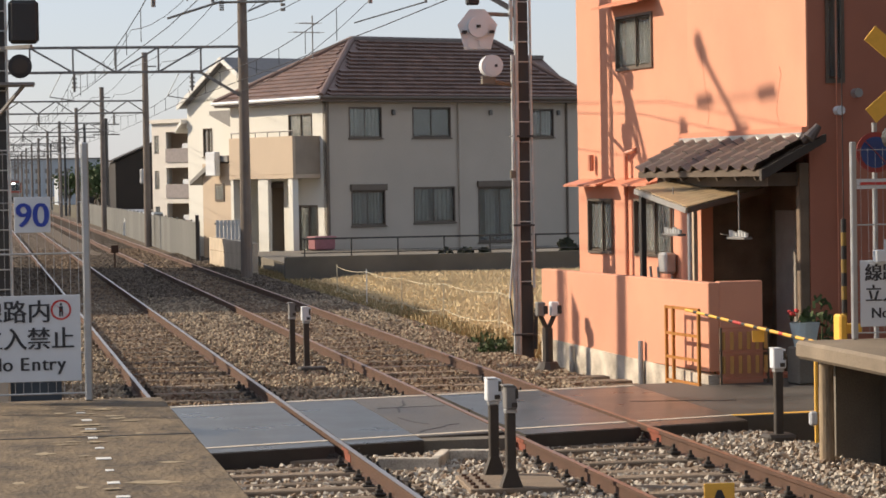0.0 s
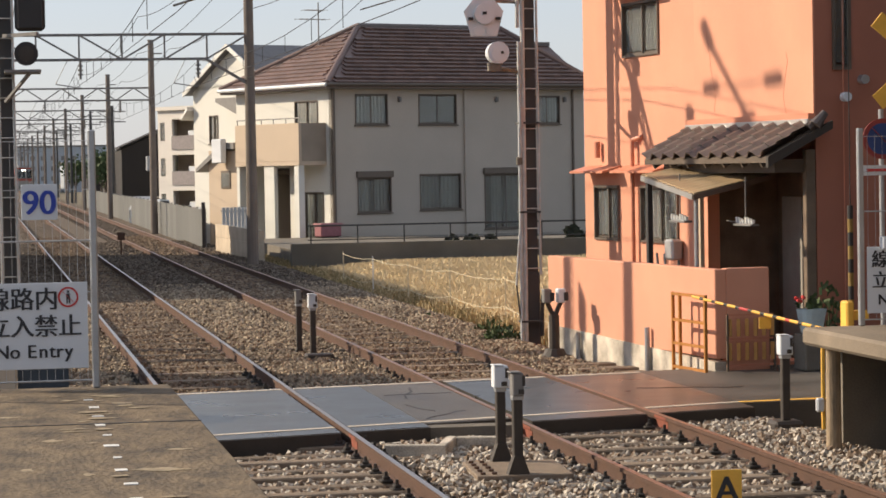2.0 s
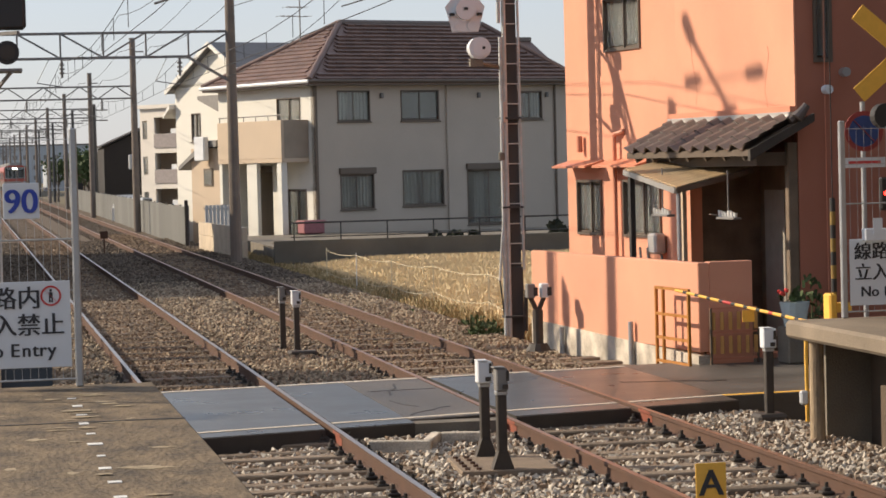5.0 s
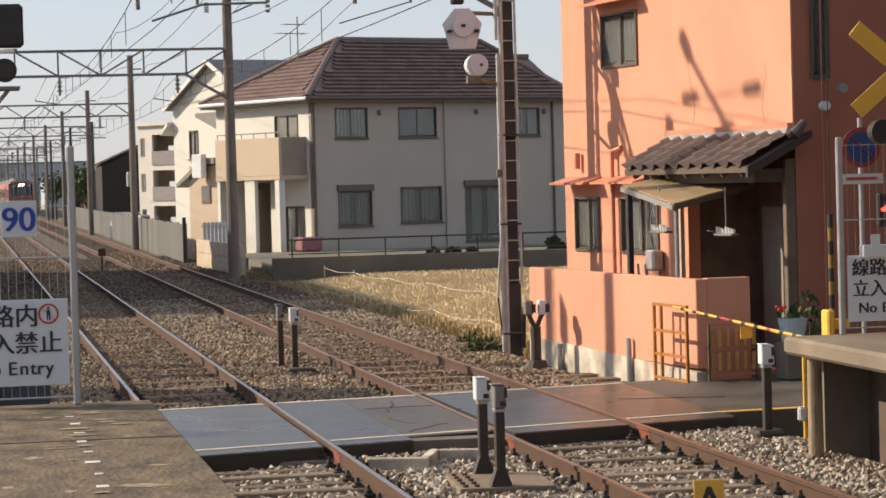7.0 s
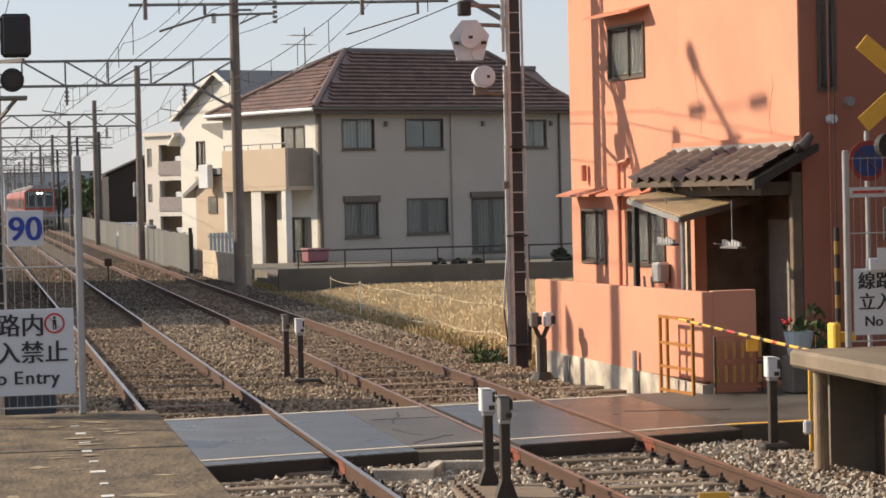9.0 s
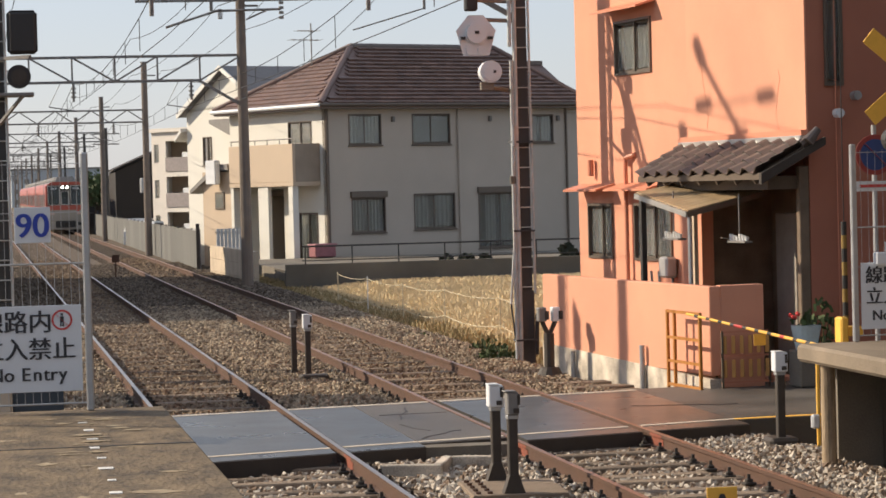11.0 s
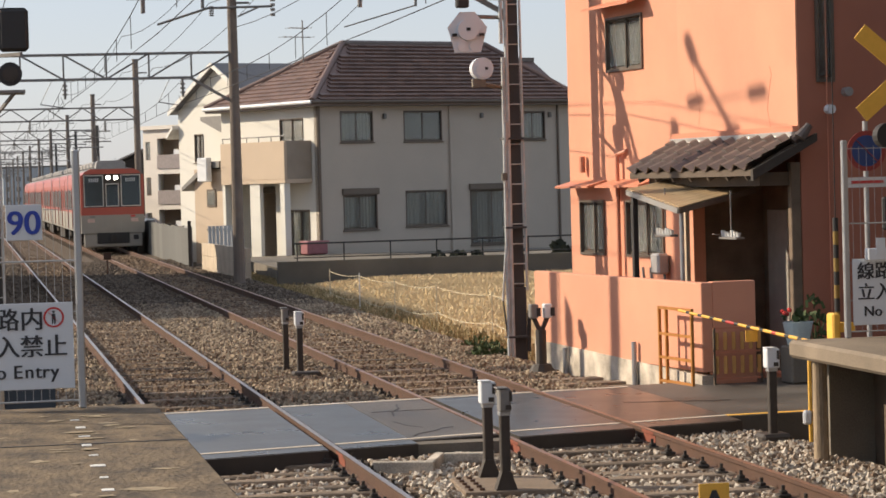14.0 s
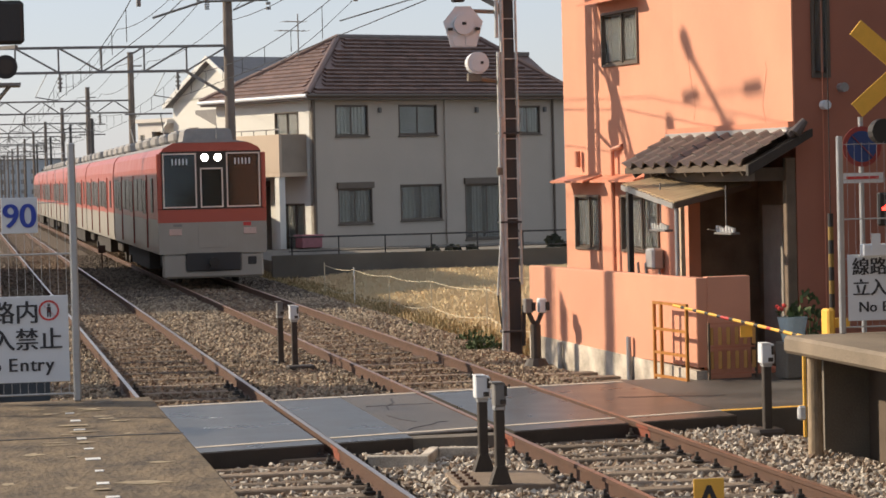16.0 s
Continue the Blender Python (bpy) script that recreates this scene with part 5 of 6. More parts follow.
def car(y0, first):
    L = 18.5
    low = part("lower_body", prism(bm_new(), car_profile(0.8, 1.68), "y", y0, y0 + L), TRAINCREAM, train, "ivory lower body")
    up = part("upper_body", prism(bm_new(), car_profile(1.684, 3.5), "y", y0, y0 + L), TRAINRED, train, "vermilion upper body")
    part("roof", prism(bm_new(), car_profile(3.504, 3.72), "y", y0 + 0.1, y0 + L - 0.1), TRAINGREY, train, "grey roof")
    # doors and windows on the side seen
    doors = (3.3, 8.7, 14.1)
    for d in doors:
        dr = part("door", box(bm_new(), -1.415, -1.385, y0 + d, y0 + d + 1.4, 0.9, 2.85, bevel=0.01), TRAINRED, up)
        part("door_lower", box(bm_new(), -1.425, -1.416, y0 + d + 0.01, y0 + d + 1.39, 0.9, 1.66), TRAINCREAM, dr)
        for k in (0.12, 0.76):
            part("door_glass", box(bm_new(), -1.428, -1.417, y0 + d + k, y0 + d + k + 0.52, 1.8, 2.7), BLACKGLASS, dr)
    for a, b in ((1.1, 1.8), (5.0, 6.55), (6.85, 8.4), (10.4, 11.95), (12.25, 13.8), (15.8, 16.8), (17.0, 17.9)):
        part("window", box(bm_new(), -1.412, -1.397, y0 + a, y0 + b, 1.85, 2.75, bevel=0.01), BLACKGLASS, up)
    part("gap_bellows", box(bm_new(), -0.7, 0.7, y0 + L, y0 + 18.98, 0.9, 3.2), UNDER, train)
    for k in range(5):
        part("roof_unit", box(bm_new(), -0.75, 0.75, y0 + 1.9 + k * 3.3, y0 + 3.9 + k * 3.3, 3.66, 3.98, bevel=0.08), TRAINGREY, train, "grey rooftop air conditioner")
    part("underframe", box(bm_new(), -1.2, 1.2, y0 + 5.6, y0 + 13, 0.25, 0.8), UNDER, train)
    for bc in (2.6, 15.9):
        bg = part("bogie", box(bm_new(), -1.05, 1.05, y0 + bc - 1.2, y0 + bc + 1.2, 0.35, 0.7, bevel=0.05), UNDER, train)
        for o in (-1.05, 1.05):
            wheelset(bg, y0 + bc + o)


BLACKGLASS = mat("dark_train_window", (0.035, 0.03, 0.028), 0.3, vary=0.1, bump=0.0, spec=0.25)
for c in range(6):
    car(c * 18.98, c == 0)
# cab front
nose = -0.32
for z0, z1, m, nm in ((0.8, 1.60, TRAINCREAM, "front_apron"), (1.60, 1.93, TRAINRED, "front_band")):
    pr_ = car_profile(max(z0, 0.8), z1)
    part(nm, prism(bm_new(), pr_, "y", nose, -0.01), m, train, "ivory front panel" if m is TRAINCREAM else "vermilion front panel")
# the upper front is a frame with three openings
cells = [(-1.24, -0.38, 1.97, 3.36), (-0.29, 0.29, 1.97, 2.98), (0.38, 1.24, 1.97, 3.36)]
up_front = wall(2.52, 1.934, 3.40, [(a + 1.26, b + 1.26, c, d) for a, b, c, d in cells], 0.2)
part("front_surround", up_front, UNDER, train, "black front window surround", at=pose(-1.26, nose, 0))
for s in (-1, 1):
    part("front_corner", box(bm_new(), s * 1.325 - 0.062, s * 1.325 + 0.062, nose - 0.004, -0.005, 1.934, 3.36, bevel=0.02), TRAINRED, train, "vermilion corner pillar")
part("front_brow", prism(bm_new(), car_profile(3.404, 3.62), "y", nose, -0.01), TRAINRED, train)
part("front_brow_roof", prism(bm_new(), car_profile(3.624, 3.72), "y", nose + 0.05, -0.01), TRAINGREY, train)
for a, b, c, d in cells:
    fr = part("windscreen", frame_ring(b - a, d - c, 0.035, -0.015, 0.03), SILVER, train, "silver-framed front window", at=pose(a, nose, c))
    part("pane", box(bm_new(), 0.03, b - a - 0.03, 0.012, 0.02, 0.03, d - c - 0.03), TGLASS, fr, at=pose(0, 0, 0, -3.5))
part("cab_back", box(bm_new(), -1.3, 1.3, -0.1, -0.02, 1.94, 3.34), CABDARK, train)
part("driver_desk", box(bm_new(), -1.2, -0.4, -0.11, -0.101, 1.97, 2.25), STEELGREY, train)
for x in (-0.8, 0.8):
    for i in range(5):
        part("destination_bar", box(bm_new(), x - 0.2 + i * 0.09, x - 0.165 + i * 0.09, nose + 0.026, nose + 0.032, 3.06, 3.22), SIGNWHITE, train)
for x in (-0.165, 0.165):
    h = part("headlight", bar(bm_new(), (x, nose - 0.05, 3.24), (x, nose - 0.001, 3.24), 0.09, 18), LAMP, train, "bright round headlight")
    part("bezel", bar(bm_new(), (x, nose - 0.04, 3.24), (x, nose - 0.002, 3.24), 0.105, 18), SILVER, h)
part("front_door", box(bm_new(), -0.36, 0.36, nose - 0.012, nose - 0.002, 0.95, 1.58, bevel=0.003), TRAINCREAM, train)
for x in (-0.95, 0.95):
    part("marker_lamp", box(bm_new(), x - 0.16, x + 0.16, nose - 0.02, nose - 0.002, 1.28, 1.44, bevel=0.006), mat("pale_lamp_box", (0.6, 0.42, 0.36), 0.4), train)
part("number_bars", box(bm_new(), -1.0, -0.78, nose - 0.008, nose - 0.002, 1.5, 1.56), STEELGREY, train)
part("number_bars", box(bm_new(), 0.78, 0.98, nose - 0.008, nose - 0.002, 1.49, 1.58), RED, train)
sk = part("skirt", box(bm_new(), -1.28, 1.28, nose + 0.02, -0.01, 0.18, 0.8, bevel=0.05), TRAINCREAM, train, "ivory front skirt")
part("coupler_opening", box(bm_new(), -0.72, 0.72, nose - 0.01, nose + 0.06, 0.33, 0.86, bevel=0.05), BLACK, sk)
part("coupler", bar(bm_new(), (0, nose - 0.3, 0.58), (0, nose, 0.58), 0.13, 10), UNDER, sk)
part("socket", box(bm_new(), 0.88, 1.1, nose - 0.01, nose + 0.03, 0.5, 0.7, bevel=0.02), BLACK, sk)
part("front_roof_unit", prism(bm_new(), [(-0.66, 3.62), (0.66, 3.62), (0.6, 3.94), (0.52, 4.0), (-0.52, 4.0), (-0.6, 3.94)], "y", 0.4, 2.3), TRAINGREY, train)
part("antenna", bar(bm_new(), (0.2, 0.1, 3.7), (0.2, 0.1, 4.1), 0.03, 6, 0.01), TRAINGREY, train)
# raised current collector on the second car
for s in (-1, 1):
    part("pantograph", bar(bm_new(), (s * 0.5, 21, 3.9), (s * 0.55, 22.2, 4.5), 0.025, 6), STEELGREY, train)
    part("pantograph", bar(bm_new(), (s * 0.55, 22.2, 4.5), (s * 0.4, 21.2, 4.97), 0.02, 6), STEELGREY, train)
part("collector_bow", bar(bm_new(), (-0.8, 21.2, 4.97), (0.8, 21.2, 4.97), 0.03, 6), STEELGREY, train)


# ---- trackside things ----
def lineside_lamp(x, y, z0, top, box_side, label, white=True):
    s = thing("track_marker", pose(x, y, z0), label, "marker post", "trackside marker posts")
    h = top - z0
    part("post", box(bm_new(), -0.042, 0.042, -0.042, 0.042, 0.03, h - 0.2, bevel=0.008), POSTBLACK, s)
    part("foot", prism(bm_new(), [(-0.095, 0), (0.095, 0), (0.04, 0.16), (-0.04, 0.16)], "y", -0.055, 0.055), POSTBLACK, s)
    w = 0.068 if white else 0.05
    hd = part("head", box(bm_new(), -w, w, -0.07, 0.07, h - 0.2, h, bevel=0.01), SIGNWHITE if white else STEELGREY, s, "white painted box head" if white else "grey box head")
    part("lens", box(bm_new(), 0.035, 0.06, -0.08, -0.071, h - 0.11, h - 0.02), POSTBLACK, hd)
    part("lens", box(bm_new(), 0.0, 0.05, -0.08, -0.071, h - 0.18, h - 0.14), POSTBLACK, hd)
    part("cap", box(bm_new(), -0.072, 0.03, -0.074, 0.074, h, h + 0.012, bevel=0.004), SIGNWHITE if white else STEELGREY, hd)
    part("neck", box(bm_new(), -0.05, 0.05, -0.05, 0.05, h - 0.235, h - 0.2, bevel=0.005), GALV, s)
    return s


deck = thing("timber_deck", pose(4.58, 21.95, 0, 0, 0, -4), "rusty brown plate on timber beams between the tracks", "deck")
boxpart("plate", (-0.42, 0.42, -0.55, 0.55, -0.12, -0.07), SLEEPER, deck, bevel=0.008)
for x in (-0.36, 0.36):
    boxpart("beam", (x - 0.09, x + 0.09, -0.6, 0.6, -0.32, -0.12), SLEEPER, deck, bevel=0.01)
for i in range(5):
    for x in (-0.36, -0.26):
        part("bolt", bar(bm_new(), (x, -0.45 + i * 0.22, -0.07), (x, -0.45 + i * 0.22, -0.05), 0.025, 6), RUST, deck)
lineside_lamp(4.55, 22.5, -0.07, 0.794, -1, "black marker post with a white box head on a plate")
lineside_lamp(4.495, 21.5, -0.07, 0.808, -1, "black marker post with a grey box head on a plate", False)
lineside_lamp(4.57, 37.6, -0.22, 0.80, -1, "black marker post with a grey box head on ballast", False)
lineside_lamp(4.69, 36.9, -0.22, 0.77, -1, "black marker post with a white box head on ballast")
foot = thing("concrete_block", pose(4.70, 36.35, -0.25), "dark concrete foot beside the marker posts", "block")
boxpart("block", (-0.2, 0.2, -0.15, 0.15, 0.0, 0.19), POSTBLACK, foot, bevel=0.02)
rp = lineside_lamp(8.01, 24.9, -0.25, 0.818, -1, "black marker post with a white box head in a concrete foot")
boxpart("concrete_foot", (-0.16, 0.16, -0.16, 0.16, -0.05, 0.2), POSTBLACK, rp, bevel=0.03)
sp = thing("track_marker", pose(7.9, 35.1, -0.3), "black forked marker post with two lamp heads", "marker post", "trackside marker posts")
part("post", bar(bm_new(), (0, 0, 0.1), (0, 0, 0.78), 0.075, 10), POSTBLACK, sp)
part("foot", bar(bm_new(), (0, 0, 0), (0, 0, 0.3), 0.3, 12, 0.13), POSTBLACK, sp)
for s, mm in ((-1, STEELGREY), (1, SIGNWHITE)):
    part("fork", bar(bm_new(), (0, 0, 0.74), (s * 0.1, 0, 0.96), 0.035, 8), POSTBLACK, sp)
    part("lamp_head", box(bm_new(), s * 0.1 - 0.06, s * 0.1 + 0.06, -0.08, 0.08, 0.95, 1.15, bevel=0.015), mm, sp)
    part("hood", box(bm_new(), s * 0.1 + 0.03, s * 0.1 + 0.09, -0.09, -0.081, 0.98, 1.1), BLACK, sp)
timber = thing("timber_stack", pose(7.85, 33.4, -0.2, 0, 0, 8), "weathered planks lying by the wall", "timber")
for i in range(5):
    part("plank", box(bm_new(), -0.35 + 0.05 * i, 0.55, -1.2 + i * 0.4, -0.9 + i * 0.4, 0.0 + 0.02 * (i % 2), 0.07 + 0.03 * (i % 2), bevel=0.01), SLEEPER, timber)
gut = thing("cable_trough", pose(4.1, 23.6, -0.12, 0, 0, -18), "pale concrete cable trough beside the crossing", "trough")
boxpart("side", (-0.45, 0.15, -0.05, 0.05, -0.16, 0.1), PLINTH, gut, bevel=0.01)
boxpart("side", (0.05, 0.15, 0.05, 0.75, -0.16, 0.1), PLINTH, gut, bevel=0.01)
boxpart("side", (0.15, 0.6, 0.66, 0.75, -0.16, 0.1), PLINTH, gut, bevel=0.01)
boxpart("bottom", (-0.45, 0.04, 0.06, 0.75, -0.16, -0.06), DARKCON, gut)
am = thing("stop_marker", pose(5.03, 17.0, -0.33), "yellow plate lettered A on a short post", "sign")
part("post", bar(bm_new(), (0, 0.02, 0), (0, 0.02, 0.6), 0.025, 8), STEELGREY, am)
part("plate", box(bm_new(), -0.11, 0.11, -0.012, 0.0, 0.52, 0.79, bevel=0.004), YELLOW, am)
letters("letter", "A", 0.26, INK, am, pose(0, -0.016, 0.565))
mk = thing("distance_marker", pose(4.4, 84, -0.22), "small rusty marker plate on a stake between the tracks", "sign")
part("stake", bar(bm_new(), (0, 0, 0), (0, 0, 0.75), 0.03, 6), RUST, mk)
part("plate", box(bm_new(), -0.12, 0.12, -0.03, -0.01, 0.6, 0.85), RUST, mk)

# ---- fences and notices on the platforms ----
def notice(m, mirror=False):
    n = thing("notice_board", m, "white no-entry notice with black lettering on the platform fence", "sign", "no-entry notices")
    part("board", box(bm_new(), 0, 0.79, -0.012, 0.0, 0, 0.64, bevel=0.003), SIGNWHITE, n)
    line_of_letters("線路内", 0.178, INK, n, 0.31, -0.016, 0.455)
    line_of_letters("立入禁止", 0.175, INK, n, 0.395, -0.016, 0.255)
    line_of_letters("No Entry", 0.14, INK, n, 0.395, -0.016, 0.085)
    ring = bm_new()
    k = 28
    for i in range(k):
        a, b = 2 * math.pi * i / k, 2 * math.pi * (i + 1) / k
        q = []
        for y in (-0.016, -0.013):
            q.append([ring.verts.new((0.648 + r * math.cos(t), y, 0.53 + r * math.sin(t))) for r, t in ((0.062, a), (0.076, a), (0.076, b), (0.062, b))])
        ring.faces.new(q[0])
        for s in range(4):
            ring.faces.new((q[0][s], q[0][(s + 1) % 4], q[1][(s + 1) % 4], q[1][s]))
    part("prohibition_ring", ring, RED, n)
    fig = box(bm_new(), 0.634, 0.662, -0.0145, -0.0125, 0.515, 0.557)
    box(fig, 0.634, 0.645, -0.0145, -0.0125, 0.482, 0.515)
    box(fig, 0.651, 0.662, -0.0145, -0.0125, 0.482, 0.515)
    box(fig, 0.639, 0.657, -0.0145, -0.0125, 0.562, 0.58)
    part("figure_bar", fig, INK, n)
    part("slash", beam(bm_new(), (0.598, -0.0155, 0.58), (0.698, -0.0155, 0.48), 0.012, 0.002), RED, n)
    return n


def mesh_fence(name, m, w, h, label, step=0.07):
    f = thing(name, m, label, "fence")
    s = 1 if w > 0 else -1
    part("post", box(bm_new(), -0.028, 0.028, -0.028, 0.028, 0, h, bevel=0.01), GALV, f, "galvanised post")
    part("post", box(bm_new(), w - 0.028, w + 0.028, -0.028, 0.028, 0, h, bevel=0.01), GALV, f, "galvanised post")
    n = int(abs(w) / step)
    wv = mesh_of("wire", bar(bm_new(), (0, 0, 0.05), (0, 0, h - 0.06), 0.0018, 5), GALV)
    for i in range(1, n):
        part("wire", wv, GALV, f, at=pose(s * i * step, 0.0, 0))
    for z in (0.06, 0.36, 0.72, 1.1, 1.48, h - 0.08):
        part("rail", bar(bm_new(), (0, 0, z), (w, 0, z), 0.007 if z in (1.1, 0.06) else 0.003, 6), GALV, f)
    return f


mesh_fence("mesh_fence", pose(0.787, 19.05, 1.0), -2.4, 1.92, "galvanised wire mesh fence at the platform end", 0.06)
notice(pose(-0.056, 19.045, 1.153))
mesh_fence("mesh_fence", pose(8.27, 23.3, 1.0), 1.6, 1.9, "galvanised wire mesh fence at the platform end", 0.075)
notice(pose(8.325, 23.295, 1.12))
part_box = thing("junction_box", pose(8.56, 23.2, 1.74), "white plastic junction box on the fence", "junction box")
boxpart("case", (-0.12, 0.12, -0.05, 0.06, 0, 0.12), SIGNWHITE, part_box, bevel=0.01)
boxpart("lid", (-0.04, 0.05, -0.06, -0.051, 0.06, 0.22), SIGNWHITE, part_box)
sp90 = thing("speed_sign", pose(0.396, 19.04, 0.003), "white square speed board with blue number ninety", "sign")
part("board", box(bm_new(), -0.133, 0.133, -0.01, 0.0, 2.255, 2.52, bevel=0.003), SIGNWHITE, sp90)
part("clamp", box(bm_new(), -0.03, 0.03, 0.002, 0.02, 2.3, 2.48), STEELGREY, sp90)
line_of_letters("90", 0.25, BLUE, sp90, 0.0, -0.014, 2.3, 0.5)
eq = thing("equipment_cabinet", pose(-0.05, 27.5, -0.4), "tan trackside equipment cabinet with a blue panel", "cabinet")
boxpart("case", (-0.5, 0.35, 0, 0.5, 0, 1.75), TANWALL, eq, bevel=0.02)
boxpart("panel", (0.36, 0.9, 0.1, 0.4, 0.35, 1.5), mat("blue_grey_panel", (0.05, 0.062, 0.075), 0.5), eq)

# ---- crossing equipment ----
gate = thing("crossing_gate", pose(9.35, 26.4, 0), "lowered crossing barrier with yellow and black stripes", "barrier")
tip, root_ = Vector((-1.29, 2.1, 1.045)), Vector((-0.25, -0.15, 0.72))
n = 24
STR = (YELLOW, BLACK)
for i in range(n):
    c0, c1 = (i // 2 + (0.68 if i % 2 else 0)) * 2 / n, (i // 2 + (1 if i % 2 else 0.68)) * 2 / n
    a, b = tip.lerp(root_, c0), tip.lerp(root_, c1)
    part("stripe", bar(bm_new(), a, b, 0.016 + 0.006 * i / n, 10), RED if i in (8, 15) else STR[i % 2], gate)
mid = tip.lerp(root_, 0.5)
part("tag", box(bm_new(), mid.x - 0.07, mid.x + 0.07, mid.y - 0.01, mid.y, mid.z - 0.16, mid.z - 0.03), YELLOW, gate)
part("drive_box", box(bm_new(), -0.15, -0.06, 0, 0.22, -0.01, 1.06, bevel=0.02), YELLOW, gate, "yellow drive cabinet")
part("drive_side", box(bm_new(), -0.059, 0.12, 0.05, 0.25, 0.85, 0.95), YELLOW, gate)
part("yellow_post", bar(bm_new(), (-0.80, -1.1, -0.2), (-0.80, -1.1, 0.75), 0.022, 8), YELLOW, gate)
part("white_bracket", box(bm_new(), -0.89, -0.8, -1.16, -1.1, -0.02, 0.13, bevel=0.02), SIGNWHITE, gate)
# Yellow darkened for the shade that this post stands in.
SHADE_YELLOW = mat("shaded_yellow", (0.30, 0.19, 0.05), 0.7, vary=0.4, scale=8)
wp = thing("warning_post", pose(9.5, 27.1, -0.01), "slim black and yellow striped crossing post", "post")
for i in range(14):
    part("band", bar(bm_new(), (0, 0, i * 0.15), (0, 0, i * 0.15 + 0.15), 0.032, 12), (SHADE_YELLOW, BLACK)[i % 2], wp)
part("cable", bar(bm_new(), (0, 0, 2.1), (0, 0, 5.5), 0.006, 6), BLACK, wp)
xs = thing("crossing_signal", pose(10.32, 27.0, -0.01), "crossing signal post with yellow cross and red arrow", "crossing signal")
part("pole", bar(bm_new(), (0, 0, 0), (0, 0, 4.3), 0.055, 12), BLACK, xs)
for s in (-1, 1):
    part("cross_board", box(bm_new(), -0.72, 0.72, -0.09, -0.075 + 0.006 * s, -0.1, 0.1, bevel=0.004), YELLOW, xs, at=pose(0, 0, 3.7, 0, s * 40, 0))
for s in (-1, 1):
    part("lamp", bar(bm_new(), (s * 0.28, -0.2, 3.0), (s * 0.28, -0.05, 3.0), 0.14, 16), BLACK, xs)
part("lamp_bar", bar(bm_new(), (-0.3, 0, 3.0), (0.3, 0, 3.0), 0.03, 8), BLACK, xs)
pa = part("arrow_panel", box(bm_new(), -0.34, 0.24, -0.14, -0.06, 1.95, 2.32, bevel=0.02), BLACK, xs)
AR = glow("red_led", (1.0, 0.03, 0.02), 6.0)
part("arrow", box(bm_new(), -0.3, 0.1, -0.146, -0.141, 2.12, 2.15), AR, pa, "glowing red arrow")
part("arrow", beam(bm_new(), (-0.3, -0.1435, 2.135), (-0.2, -0.1435, 2.2), 0.004, 0.03), AR, pa, "glowing red arrow")
nps = thing("road_sign", pose(10.43, 28.6, -0.01), "round blue and red no-parking sign on a pole", "sign")
part("pole", bar(bm_new(), (0, 0.03, 0), (0, 0.03, 3.2), 0.03, 10), GALV, nps)
part("disc", bar(bm_new(), (0, -0.01, 2.85), (0, 0.0, 2.85), 0.24, 28), FADESHADE_RED, nps)
part("blue_disc", bar(bm_new(), (0, -0.014, 2.85), (0, -0.0105, 2.85), 0.185, 28), FADESHADE_BLUE, nps)
part("stripe", beam(bm_new(), (-0.13, -0.017, 2.98), (0.13, -0.017, 2.72), 0.05, 0.004), FADESHADE_RED, nps)
part("sub_plate", box(bm_new(), -0.26, 0.26, -0.01, 0.0, 2.42, 2.54), SIGNWHITE, nps)
part("sub_bar", box(bm_new(), -0.2, 0.2, -0.014, -0.0105, 2.46, 2.5), RED, nps)

# ---- rope fence and field ----
pts = [(8.95, 64, 0), (9.1, 60, 0), (9.2, 55.5, 0), (9.5, 52, 0), (9.75, 47.5, 0), (9.7, 42.5, 0)]
rope = thing("rope_fence", pose(0, 0, -0.42), "pale rope strung on thin stakes along the field", "fence")
ROPE = mat("pale_rope", (0.6, 0.52, 0.36), 0.8)
for i, (x, y, z) in enumerate(pts):
    part("stake", bar(bm_new(), (x, y, -0.05), (x, y, 0.92), 0.014, 6), WHITEPAINT if i == 1 else ROPE, rope)
for p, q in zip(pts, pts[1:]):
    for z, sg_ in ((0.86, 0.06), (0.33, 0.1)):
        b = bm_new()
        last = Vector(p) + Vector((0, 0, z))
        for k in range(1, 7):
            f = k / 6
            v = Vector(p).lerp(Vector(q), f) + Vector((0, 0, z - sg_ * 4 * f * (1 - f)))
            bar(b, last, v, 0.007, 4)
            last = v
        part("rope", b, ROPE, rope)
tagged(part("field_soil", box(bm_new(), 8.75, 30, 43, 74.4, -0.46, -0.43), STRAWSOIL), "dry field soil under rice stubble", "field", kind="structure")


def from_arrays(name, verts, faces, material, label, category):
    me = bpy.data.meshes.new(name)
    me.from_pydata(verts.tolist(), [], faces.tolist())
    me.materials.append(material)
    me.update()
    return tagged(new(name, me), label, category, kind="stuff")


rng = np.random.default_rng(3)


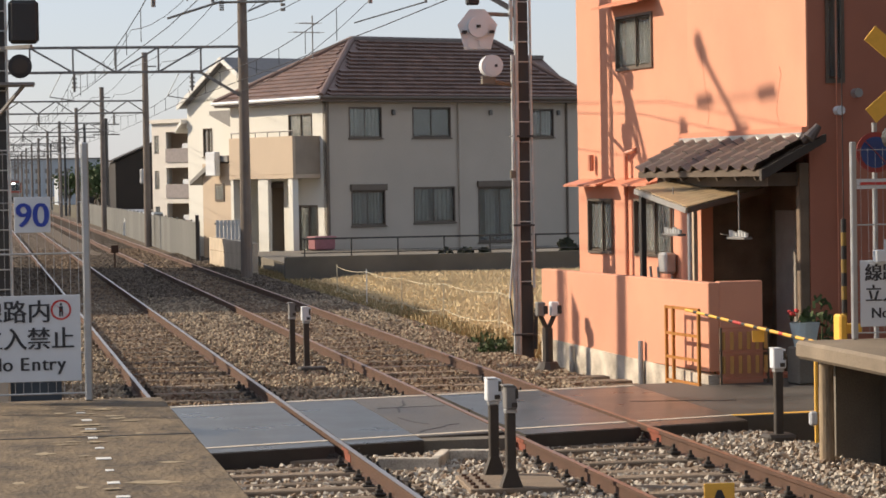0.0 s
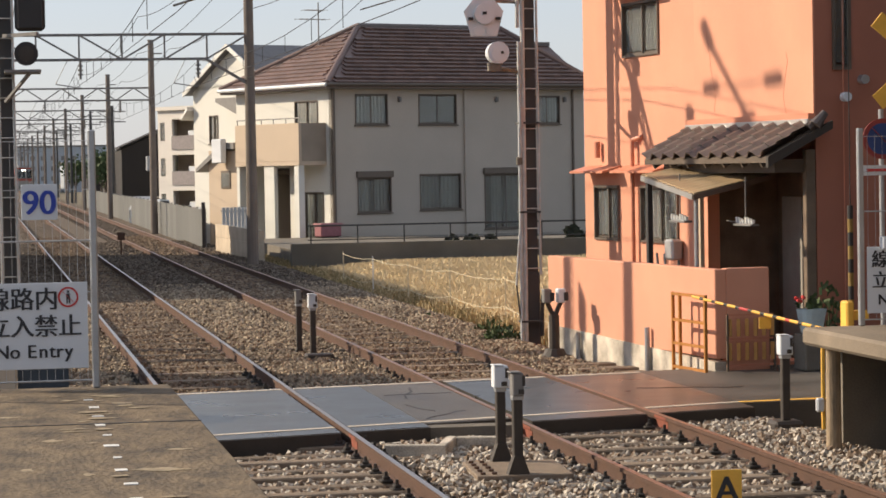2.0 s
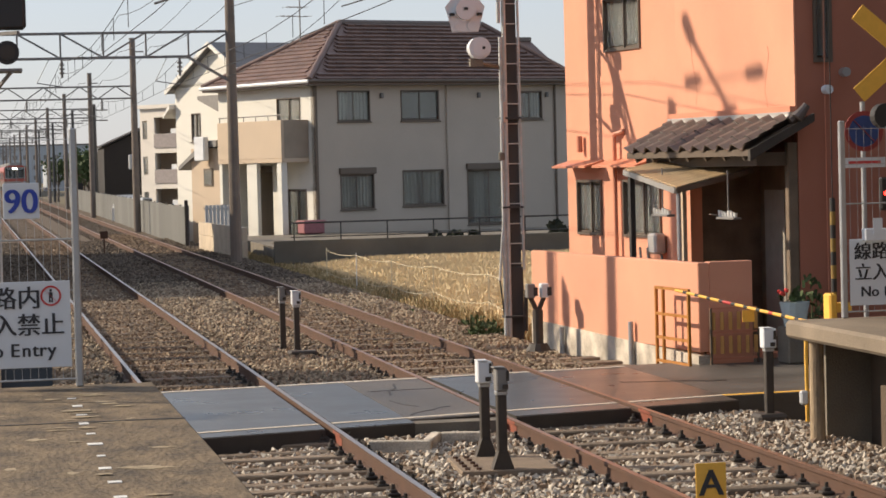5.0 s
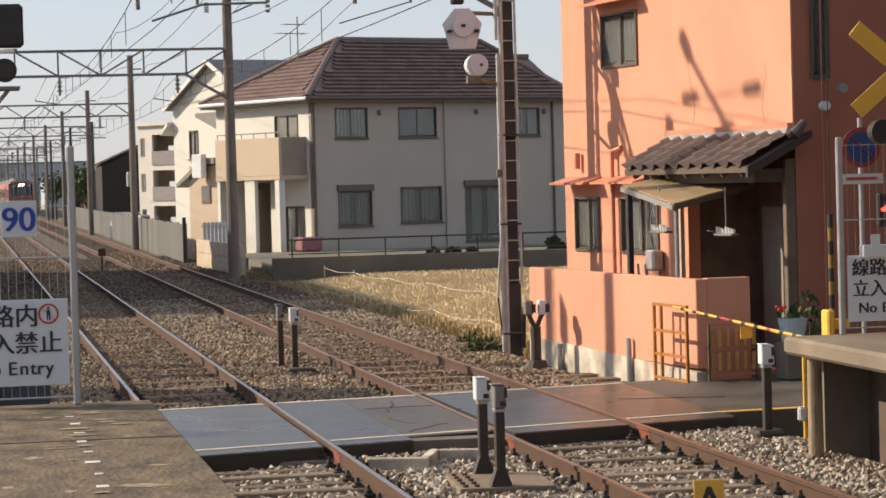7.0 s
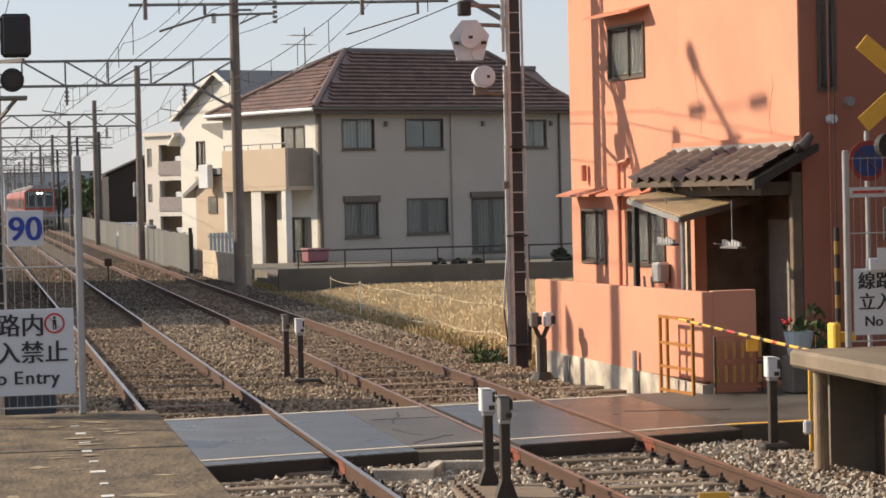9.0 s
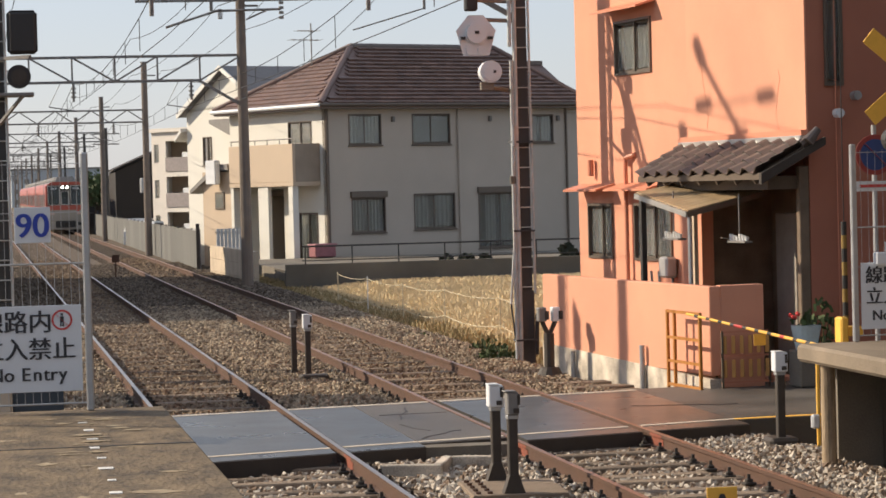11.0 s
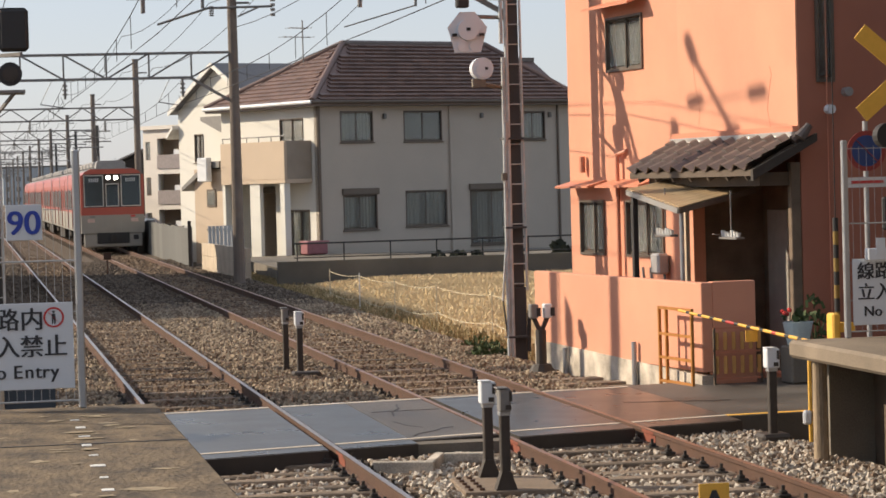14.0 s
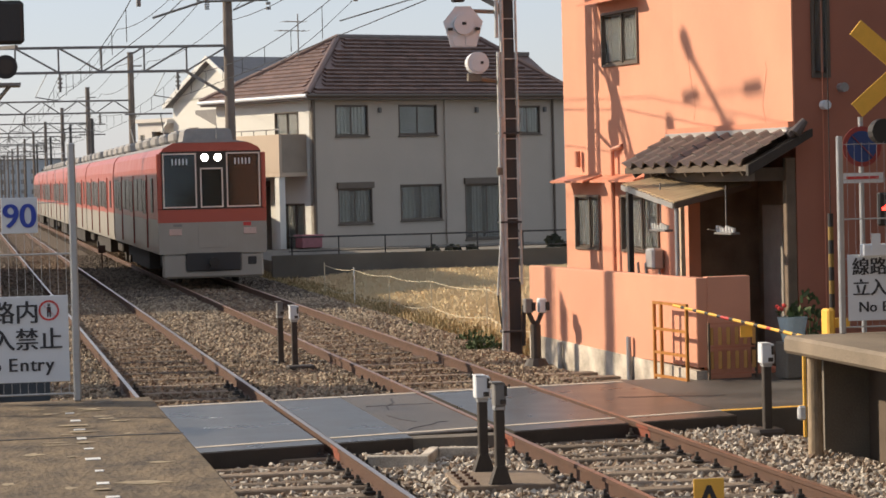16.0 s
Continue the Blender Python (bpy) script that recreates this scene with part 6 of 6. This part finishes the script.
def blades(cx, cy, cz, per, h, spread):
    """Upright narrow blades in clumps."""
    n = len(cx) * per
    x = np.repeat(cx, per) + rng.normal(0, spread, n)
    y = np.repeat(cy, per) + rng.normal(0, spread, n)
    z = np.repeat(cz, per)
    a = rng.uniform(0, np.pi, n)
    w = 0.018
    hh = h * rng.uniform(0.75, 1.1, n)
    lx, ly = rng.normal(0, 0.05, n), rng.normal(0, 0.05, n)
    v = np.zeros((n, 4, 3))
    v[:, 0] = np.stack([x - w * np.cos(a), y - w * np.sin(a), z], 1)
    v[:, 1] = np.stack([x + w * np.cos(a), y + w * np.sin(a), z], 1)
    v[:, 2] = np.stack([x + lx + w * 0.6 * np.cos(a), y + ly + w * 0.6 * np.sin(a), z + hh], 1)
    v[:, 3] = np.stack([x + lx - w * 0.6 * np.cos(a), y + ly - w * 0.6 * np.sin(a), z + hh], 1)
    return v.reshape(-1, 3), np.arange(n * 4).reshape(n, 4)


gx, gy = np.meshgrid(np.arange(8.5, 24, 0.32), np.arange(43.2, 74.4, 0.24))
gx, gy = gx.ravel() + rng.normal(0, 0.03, gx.size), gy.ravel() + rng.normal(0, 0.04, gy.size)
keep = (gx > np.interp(gy, [43, 47, 50.7, 55.7, 60, 72, 80], [9.6, 9.5, 9.1, 8.6, 8.55, 8.7, 8.7])) & (gx < 11 + (gy - 40) * 0.32)
gx, gy = gx[keep], gy[keep]
edge = np.interp(gy, [43, 47, 50.7, 55.7, 60, 72, 80], [9.6, 9.5, 9.1, 8.6, 8.55, 8.7, 8.7])
v, f = blades(gx, gy, np.full(len(gx), -0.44), 22, np.repeat(np.clip(0.08 + 0.09 * (gx - edge), 0.08, 0.34), 22), 0.1)
from_arrays("rice_stubble", v, f, RICE, "golden ripe rice stubble in rows", "rice field")
wx, wy = rng.uniform(7.9, 9.6, 1500), rng.uniform(37.5, 90, 1500)
v, f = blades(wx, wy, np.full(1500, -0.45), 7, 0.22, 0.08)
from_arrays("verge_grass", v, f, mat("dry_verge_grass", (0.40, 0.30, 0.16), 0.9, vary=0.4, tint=(0.17, 0.14, 0.06), island=0.8), "dry grass on the verge", "grass")


# ---- ballast stones ----
def stones(name, n, x0, x1, y0, y1, size, zf, material=None):
    base = np.array([(1, 0, 0), (-1, 0, 0), (0, 1, 0), (0, -1, 0), (0, 0, 1), (0, 0, -1)], float)
    tri = np.array([(0, 2, 4), (2, 1, 4), (1, 3, 4), (3, 0, 4), (2, 0, 5), (1, 2, 5), (3, 1, 5), (0, 3, 5)])
    x, y = rng.uniform(x0, x1, n), rng.uniform(y0, y1, n)
    ok = zf(x, y) > -9
    x, y = x[ok], y[ok]
    n = len(x)
    q = rng.normal(size=(n, 4))
    q /= np.linalg.norm(q, axis=1)[:, None]
    w, a, b, c = q.T
    R = np.stack([1 - 2 * (b * b + c * c), 2 * (a * b - c * w), 2 * (a * c + b * w), 2 * (a * b + c * w), 1 - 2 * (a * a + c * c), 2 * (b * c - a * w),
                  2 * (a * c - b * w), 2 * (b * c + a * w), 1 - 2 * (a * a + b * b)], 1).reshape(n, 3, 3)
    s = size * rng.uniform(0.6, 1.3, (n, 1, 1)) * rng.uniform(0.65, 1.2, (n, 6, 1))
    v = np.einsum("nij,nkj->nki", R, base[None] * s)
    v += np.stack([x, y, zf(x, y) + rng.uniform(-0.01, 0.02, n)], 1)[:, None]
    faces = (tri[None] + 6 * np.arange(n)[:, None, None]).reshape(-1, 3)
    return from_arrays(name, v.reshape(-1, 3), faces, material or STONE, "loose grey and brown ballast stones", "ballast")


def bed_height(x, y):
    z = np.full(len(x), -0.165)
    z = np.where(x > 8.1, -0.165 - (x - 8.1) * 0.27, z)
    z = np.where(x < 0.9, -0.165 - (0.9 - x) * 0.3, z)
    inside = (np.abs(x - XA) < GAUGE / 2 + 0.1) | (np.abs(x - XB) < GAUGE / 2 + 0.1)
    z = np.where(inside, z - 0.01, z + 0.03)
    on_road = (y > 24.9 + 0.26 * (x - 2) - 0.6) & (y < 29.75 + 0.17 * (x - 2) + 0.15)
    near_rail = np.zeros(len(x), bool)
    for xc in (XA, XB):
        for s in (-1, 1):
            near_rail |= np.abs(x - xc - s * (GAUGE / 2 + 0.033)) < 0.055
    low_wall = (x > 8.15) & (y > 30.3) & (y < 37)
    near_rail |= low_wall
    on_sleeper = (((y - 8.0 + 0.11) % 0.6) < 0.22) & ((np.abs(x - XA) < 1.22) | (np.abs(x - XB) < 1.22))
    return np.where(on_road | near_rail | (on_sleeper & (rng.random(len(x)) < np.where(y < 27, 0.85, 0.45))) | ((x < 1.25) & (y < 19.3)), -10.0, z)


def gauge_only(x, y):
    inside = (np.abs(x - XA) < GAUGE / 2 + 0.05) | (np.abs(x - XB) < GAUGE / 2 + 0.05)
    return np.where(inside, bed_height(x, y) + 0.015, -10.0)


stones("stained_ballast_stones", 30000, 1.9, 7.0, 29.5, 62, 0.038, gauge_only, STONE_B)
stones("stained_ballast_stones", 16000, 1.9, 7.0, 62, 110, 0.06, gauge_only, STONE_B)
stones("ballast_stones", 33000, 1.2, 8.8, 13, 26.5, 0.034, bed_height)
stones("dusty_ballast_stones", 28000, 0.6, 8.7, 29.5, 43, 0.036, bed_height, STONE_C)
stones("dusty_ballast_stones", 25000, 0.6, 8.6, 43, 61, 0.045, bed_height, STONE_C)
# Far ballast: the cast shadow's darkness is put into these stones.
stones("shade_dark_ballast_stones", 22000, 0.6, 8.4, 58, 100, 0.055, bed_height, STONE_SHADE)


def motions():
    rows = []
    for t in (0.0, 4.0, 8.0, 12.0, 16.0):
        rows.append((t, pose(XB + 0.12, 65.0 + 24.0 * (16.0 - t), 0)))
    walk(train, rows)


motions()
